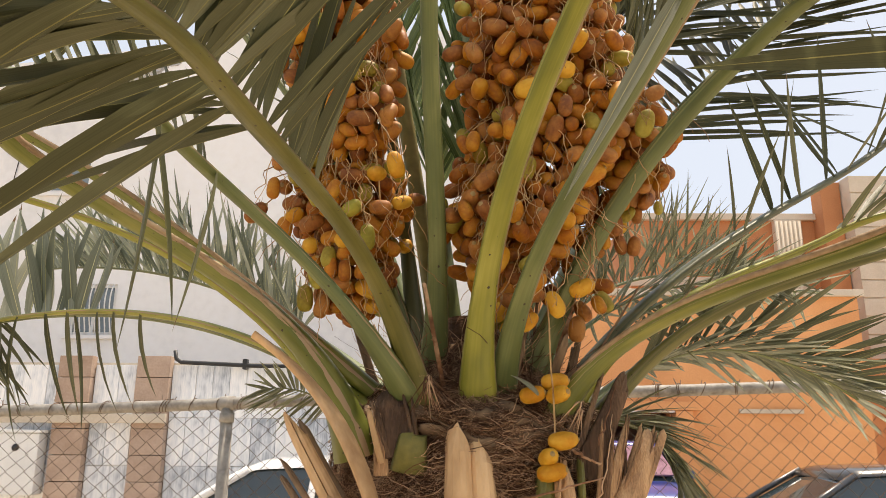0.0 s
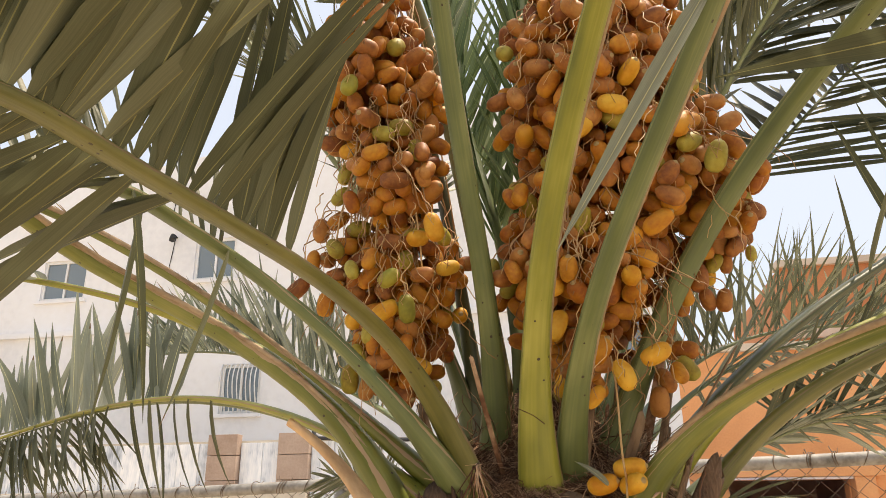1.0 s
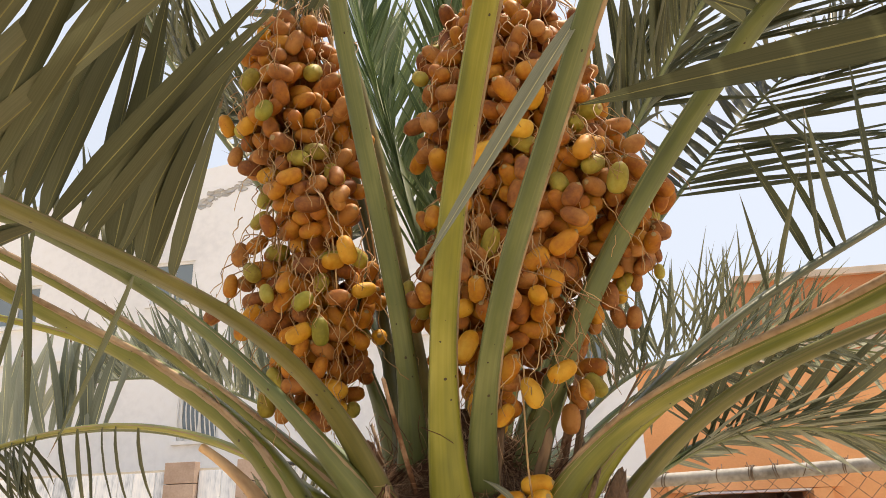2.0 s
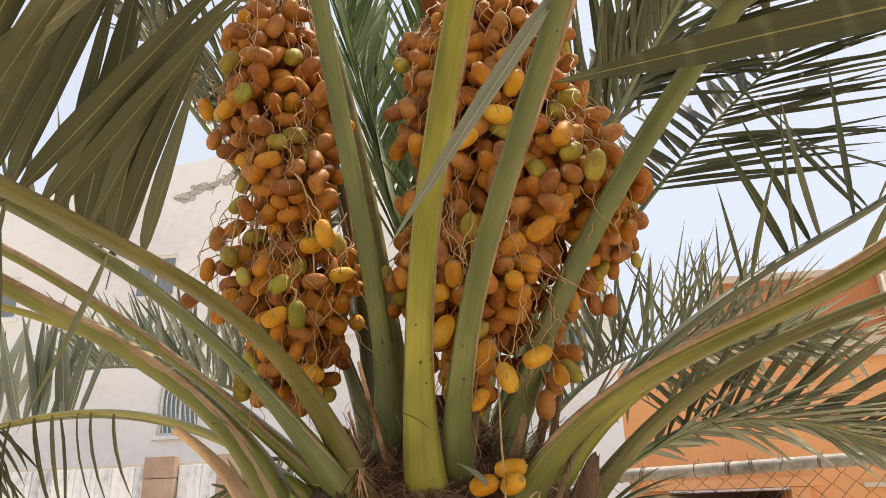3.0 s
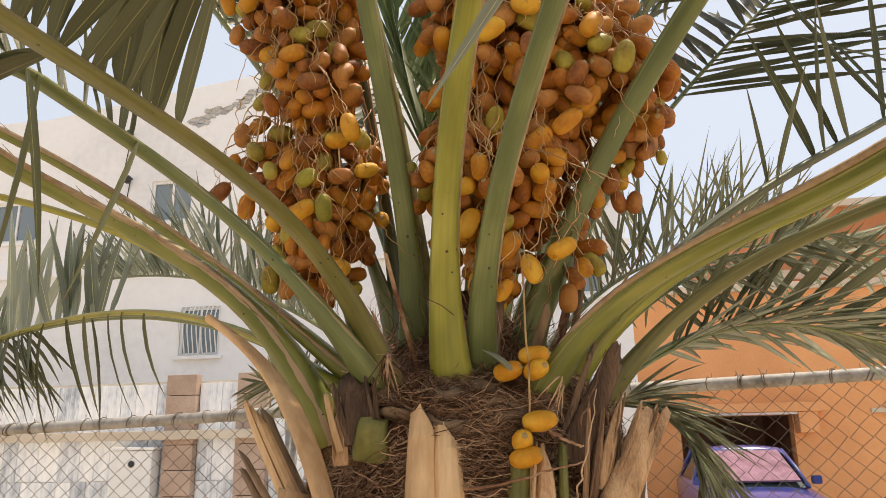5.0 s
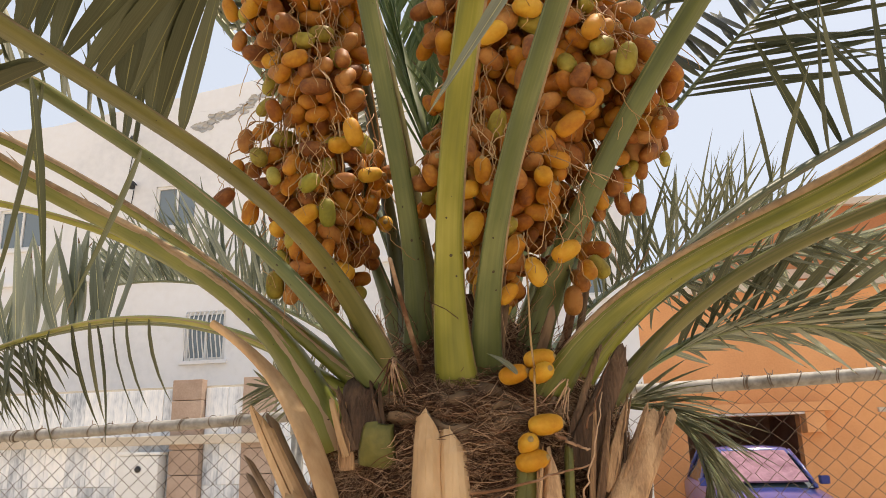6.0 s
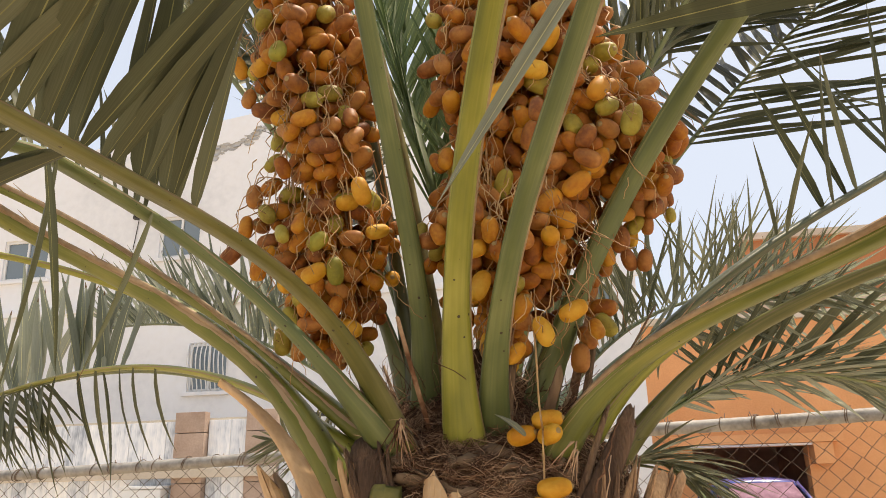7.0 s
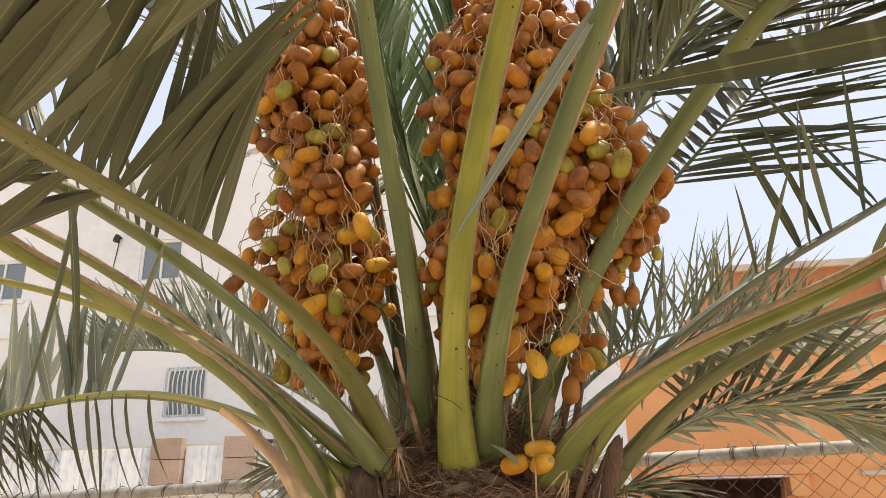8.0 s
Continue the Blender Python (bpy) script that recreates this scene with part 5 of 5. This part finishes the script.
for q in PILLARS:
    pillar(*q)
SLAB_ME = []
for h in (0.55, 0.62):
    for w in (0.2, 0.29):
        sb = box(0, w, 0, 0.03, 0, h, 0.004)
        me = bpy.data.meshes.new("marble_slab")
        sb.to_mesh(me)
        sb.free()
        me.materials.append(MARBLE)
        SLAB_ME.append((w, h, me))
for x0, x1 in ((-10.2, PILLARS[0][0]), (PILLARS[0][1], PILLARS[1][0]), (PILLARS[1][1], 0.8)):
    for z, tall in ((0.75, 1), (1.375, 0), (1.93, 1)):
        x = x0 + 0.004
        while x < x1 - 0.1:
            w, h, me = SLAB_ME[2 * tall + rng.randrange(2)]
            fit = min(w, x1 - 0.004 - x)
            ob = new("marble_slab", me)
            ob.location = (x, 9.208 - rng.uniform(0, 0.005), z)
            ob.scale = (fit / w, 1, 1)
            ob.parent = yard
            x += fit + 0.004
tagged(part("ledge", box(-14, -3.3, 9.02, 9.09, 1.86, 1.97, 0.01), BEIGE), "pale stone ledge along the yard wall", "trim", kind="structure")

meter = tagged(empty("meter_box"), "pale metal meter box with a dark lock on a wall", "meter box")
part("case", box(-5.25, -4.72, 8.98, 9.18, 1.05, 1.74, 0.015), WHITE_TRIM, meter)
v, f = tube_arrays([(-4.98, 8.985, 1.58), (-4.98, 8.965, 1.58)], 0.04, 12)
part_arrays("lock", v, f, BLACK, meter)
part("lid", box(-5.28, -4.69, 8.96, 9.18, 1.745, 1.78, 0.008), WHITE_TRIM, meter)
pipe = tagged(empty("wall_pipe"), "dark pipe run on brackets along the yard wall top", "pipe")
v, f = tube_arrays([(-3.28, 9.12, 2.72), (-3.26, 9.12, 2.62), (-3.2, 9.12, 2.58), (-2.3, 9.12, 2.54), (-1.4, 9.12, 2.54)], 0.025, 8)
part_arrays("tube", v, f, BLACK, pipe)
part("bracket", box(-2.45, -2.4, 9.1, 9.2, 2.5, 2.62), BLACK, pipe)

flakes, rng = Heap(), random.Random(12)
for i in range(46):
    u = rng.random()
    x, z, r = -5.9 + 1.2 * u + rng.gauss(0, 0.05), 7.27 + 0.5 * u + rng.gauss(0, 0.05), rng.uniform(0.02, 0.075)
    ring = [(x + r * 1.7 * rng.uniform(0.5, 1.2) * math.cos(q), 11.497 - 0.0005 * i, z + r * rng.uniform(0.4, 1.1) * math.sin(q)) for q in np.linspace(0, 5.6, 9)]
    back = [(q[0], 11.503, q[2]) for q in ring]
    flakes.add(np.array(ring + back), [tuple(range(9))] + [(j, (j + 1) % 9, 9 + (j + 1) % 9, 9 + j) for j in range(9)])
tagged(flakes.put("peeling_plaster", CEMENT, None, "", ""), "grey worn patch of plaster below the parapet", "plaster patch", kind="structure")


# ---- orange house ----
wall_with_holes("wall_orange", 1.744, 9.139, 0, 4.753, 16.497, 0.3, [(2.611, 4.804, 0, 2.203)], ORANGE, "orange rendered house front with a garage opening", "house wall")
tagged(part("wall_orange_side", box(8.820, 9.139, 16.815, 27.972, 0.000, 4.753), ORANGE), "orange house side wall", "house wall", kind="structure")
tagged(part("garage_back", box(2.101, 5.416, 20.832, 20.959, 0.000, 3.350), GREY), "dark garage back wall", "wall", kind="structure")
tagged(part("garage_sides", add_box(box(2.101, 2.228, 16.828, 20.832, 0.000, 3.350), 5.288, 5.416, 16.828, 20.832, 0, 3.350), GREY), "dark garage side walls", "wall", kind="structure")
tagged(part("garage_ceiling", box(2.037, 8.731, 16.828, 27.972, 3.350, 3.542), GREY), "garage ceiling", "ceiling", kind="structure")
tagged(part("lintel", box(2.164, 5.390, 16.114, 16.493, 2.254, 2.432, 0.01), ORANGE), "orange projecting door hood", "trim", kind="structure")
tagged(part("soffit", box(2.547, 4.842, 16.178, 16.493, 2.208, 2.249), WHITE), "white strip under the door hood", "trim", kind="structure")
tagged(part("corbel", box(4.829, 5.186, 16.140, 16.493, 1.846, 2.249, 0.01), ORANGE), "orange corbel block under the hood", "trim", kind="structure")
tagged(part("wall_strip", box(6.283, 7.647, 16.407, 16.493, 2.203, 2.292, 0.006), BEIGE), "pale strip fixed on the orange wall", "trim", kind="structure")
tagged(part("coping_orange", box(1.909, 9.241, 16.369, 16.943, 4.755, 4.906, 0.012), BEIGE), "pale parapet coping", "trim", kind="structure")
tagged(part("wall_end", box(8.858, 9.623, 16.242, 16.484, 2.496, 2.713), WHITE), "white lintel end", "trim", kind="structure")
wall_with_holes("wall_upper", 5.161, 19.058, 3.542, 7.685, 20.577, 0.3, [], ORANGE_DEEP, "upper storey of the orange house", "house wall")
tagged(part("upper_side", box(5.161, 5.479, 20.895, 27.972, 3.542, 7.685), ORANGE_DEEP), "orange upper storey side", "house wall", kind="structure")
tagged(part("coping_upper", box(5.097, 19.058, 20.424, 21.023, 7.688, 7.877, 0.012), BEIGE), "pale upper coping", "trim", kind="structure")
tagged(part("band_upper", box(5.135, 9.24, 20.449, 20.573, 5.773, 6.028, 0.01), BEIGE), "pale band on the upper storey", "trim", kind="structure")
bay = tagged(part("stone_bay", box(11.026, 13.448, 19.557, 20.570, 2.840, 8.705, 0.01), BEIGE), "pale bay clad in coursed stone", "house wall", kind="structure")
for i in range(12):
    part("stone_course", box(11.0, 13.47, 19.51, 19.555, 2.86 + 0.487 * i, 3.31 + 0.487 * i, 0.012), BEIGE, bay)
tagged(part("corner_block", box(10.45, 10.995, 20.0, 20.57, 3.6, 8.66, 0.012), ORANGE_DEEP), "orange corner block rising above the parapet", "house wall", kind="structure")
fluted = tagged(empty("fluted_pilaster"), "pale fluted pilaster on the upper storey", "pilaster")
part("shaft", box(9.25, 10.0, 20.385, 20.570, 3.605, 7.673), BEIGE, fluted)
for i in range(6):
    v, f = tube_arrays([(9.31 + 0.126 * i, 20.385, 3.669), (9.31 + 0.126 * i, 20.385, 7.622)], 0.045, 6)
    part_arrays("flute", v, f, BEIGE, fluted)
tagged(part("wall_right", box(9.177, 19.058, 18.027, 18.282, 0.000, 3.542), ORANGE_DEEP), "orange wall with its shade put into a deeper colour", "house wall", kind="structure")


# ---- parked cars ----
def car(name_label, paint, at, turn, length=4.5, width=1.78, height=1.5, shade=None, low=0.0):
    """A parked car facing +x of its own frame: lofted lower body, glazed cabin, roof, lamps, mirrors, wheels."""
    thing = tagged(empty("car"), name_label, "car", "parked cars")
    h = height

    def loft(stations, ring):
        bm = bmesh.new()
        rows = [[bm.verts.new(p) for p in ring(*st)] for st in stations]
        for i in range(len(rows) - 1):
            for j in range(len(rows[0]) - 1):
                bm.faces.new((rows[i][j], rows[i][j + 1], rows[i + 1][j + 1], rows[i + 1][j]))
        bm.faces.new(rows[0][::-1])
        bm.faces.new(rows[-1])
        bmesh.ops.recalc_face_normals(bm, faces=bm.faces)
        return bm
    L2, W2 = length / 2, width / 2
    body = loft([(-L2, 0.82, 0.55, 0.62), (-L2 * 0.96, 0.93, 0.4, 0.66), (-L2 * 0.75, 1.0, 0.28, 0.67), (-L2 * 0.3, 1.0, 0.25, 0.64), (L2 * 0.2, 1.0, 0.25, 0.62), (L2 * 0.42, 1.0, 0.26, 0.61),
                 (L2 * 0.75, 0.98, 0.28, 0.55), (L2 * 0.93, 0.9, 0.34, 0.5), (L2, 0.75, 0.42, 0.44)],
                lambda x, w, z0, z1: [(x, -W2 * w * 0.9, z0), (x, -W2 * w, z0 + 0.12), (x, -W2 * w, z1 * h - 0.1), (x, -W2 * w * 0.93, z1 * h - 0.02), (x, -W2 * w * 0.5, z1 * h + 0.02), (x, 0, z1 * h + 0.03),
                                      (x, W2 * w * 0.5, z1 * h + 0.02), (x, W2 * w * 0.93, z1 * h - 0.02), (x, W2 * w, z1 * h - 0.1), (x, W2 * w, z0 + 0.12), (x, W2 * w * 0.9, z0)])
    b = part("body", body, paint, thing, smooth=True)
    cab = loft([(-L2 * 0.84, 0.84, 0.66), (-L2 * 0.5, 0.72, 0.965), (-L2 * 0.1, 0.7, 0.985), (L2 * 0.12, 0.69, 0.955), (L2 * 0.5, 0.84, 0.62)],
               lambda x, w, z: [(x, -W2 * 0.9, 0.6 * h), (x, -W2 * w, z * h - 0.03), (x, 0, z * h), (x, W2 * w, z * h - 0.03), (x, W2 * 0.9, 0.6 * h)])
    part("glazing", cab, CAR_GLASS, thing, "dark car windows", smooth=False)
    roof = loft([(-L2 * 0.56, 0.74, 0.955), (-L2 * 0.48, 0.75, 0.985), (-L2 * 0.1, 0.735, 1.0), (L2 * 0.1, 0.72, 0.985), (L2 * 0.16, 0.7, 0.955)],
                lambda x, w, z: [(x, -W2 * w, z * h - 0.06), (x, -W2 * w * 0.96, z * h - 0.015), (x, -W2 * w * 0.5, z * h + 0.012), (x, 0, z * h + 0.018), (x, W2 * w * 0.5, z * h + 0.012), (x, W2 * w * 0.96, z * h - 0.015), (x, W2 * w, z * h - 0.06)])
    part("roof", roof, paint, thing, smooth=True)
    for sgn in (-1, 1):
        for a, c in (((L2 * 0.5, 0.86, 0.61), (L2 * 0.13, 0.715, 0.965)), ((-L2 * 0.1, 0.92, 0.62), (-L2 * 0.12, 0.72, 0.98)), ((-L2 * 0.84, 0.86, 0.65), (-L2 * 0.5, 0.74, 0.97))):
            v, f = tube_arrays([(a[0], sgn * W2 * a[1], a[2] * h), ((a[0] + c[0]) / 2, sgn * W2 * (a[1] + c[1] + 0.03) / 2, (a[2] + c[2]) * h / 2), (c[0], sgn * W2 * c[1], c[2] * h - 0.02)], 0.035, 6)
            part_arrays("pillar", v, f, paint, thing)
        mir = box(L2 * 0.36, L2 * 0.42, sgn * W2 * 1.02, sgn * W2 * 1.18, 0.63 * h, 0.63 * h + 0.13, 0.0)
        bmesh.ops.recalc_face_normals(mir, faces=mir.faces)
        bmesh.ops.bevel(mir, geom=mir.edges[:], offset=0.012, segments=2, affect="EDGES")
        part("wing_mirror", mir, paint, thing)
        lamp = box(L2 * 0.86, L2 * 0.955, sgn * W2 * 0.55, sgn * W2 * 0.86, 0.4 * h, 0.48 * h)
        bmesh.ops.recalc_face_normals(lamp, faces=lamp.faces)
        part("headlight", lamp, LAMP_GLASS, thing)
        for x in (-L2 * 0.6, L2 * 0.62):
            v, f = tube_arrays([(x, sgn * (W2 - 0.2), 0.32), (x, sgn * (W2 - 0.005), 0.32)], 0.32, 24)
            wheel = part_arrays("wheel", v, f, RUBBER, thing, "black tyre", smooth=False)
            v, f = tube_arrays([(x, sgn * (W2 - 0.05), 0.32), (x, sgn * (W2 + 0.01), 0.32)], 0.2, 16)
            part_arrays("rim", v, f, ALU, wheel, smooth=False)
    bump = box(L2 * 0.985, L2 * 1.01, -W2 * 0.5, W2 * 0.5, 0.3 * h, 0.38 * h, 0.006)
    part("grille", bump, BLACK, thing)
    if shade:
        bm = bmesh.new()
        p = [(L2 * 0.48, -W2 * 0.74, 0.655 * h), (L2 * 0.48, W2 * 0.74, 0.655 * h), (L2 * 0.17, W2 * 0.6, 0.94 * h), (L2 * 0.17, -W2 * 0.6, 0.94 * h)]
        lo = [bm.verts.new(q) for q in p]
        hi = [bm.verts.new((q[0] + 0.02, q[1], q[2] + 0.028)) for q in p]
        bm.faces.new(lo[::-1])
        bm.faces.new(hi)
        for i in range(4):
            bm.faces.new((lo[i], lo[(i + 1) % 4], hi[(i + 1) % 4], hi[i]))
        part("windscreen_shade", bm, shade, thing, "pink cloth sun shade on the windscreen")
    thing.matrix_basis = pose(*at, 0, 0, turn)
    return thing


car("blue car with a pink windscreen shade in front of a garage", PAINT_BLUE, (3.27, 14.4, 0), -89, 4.4, 1.7, 1.63, SHADE_PINK)
car("black car parked before the orange house", PAINT_BLACK, (4.25, 8.2, 0), 177, 4.5, 1.8, 1.46)
car("white car parked behind the fence", PAINT_WHITE, (-1.3, 7.1, 0), 178, 4.5, 1.78, 1.55)
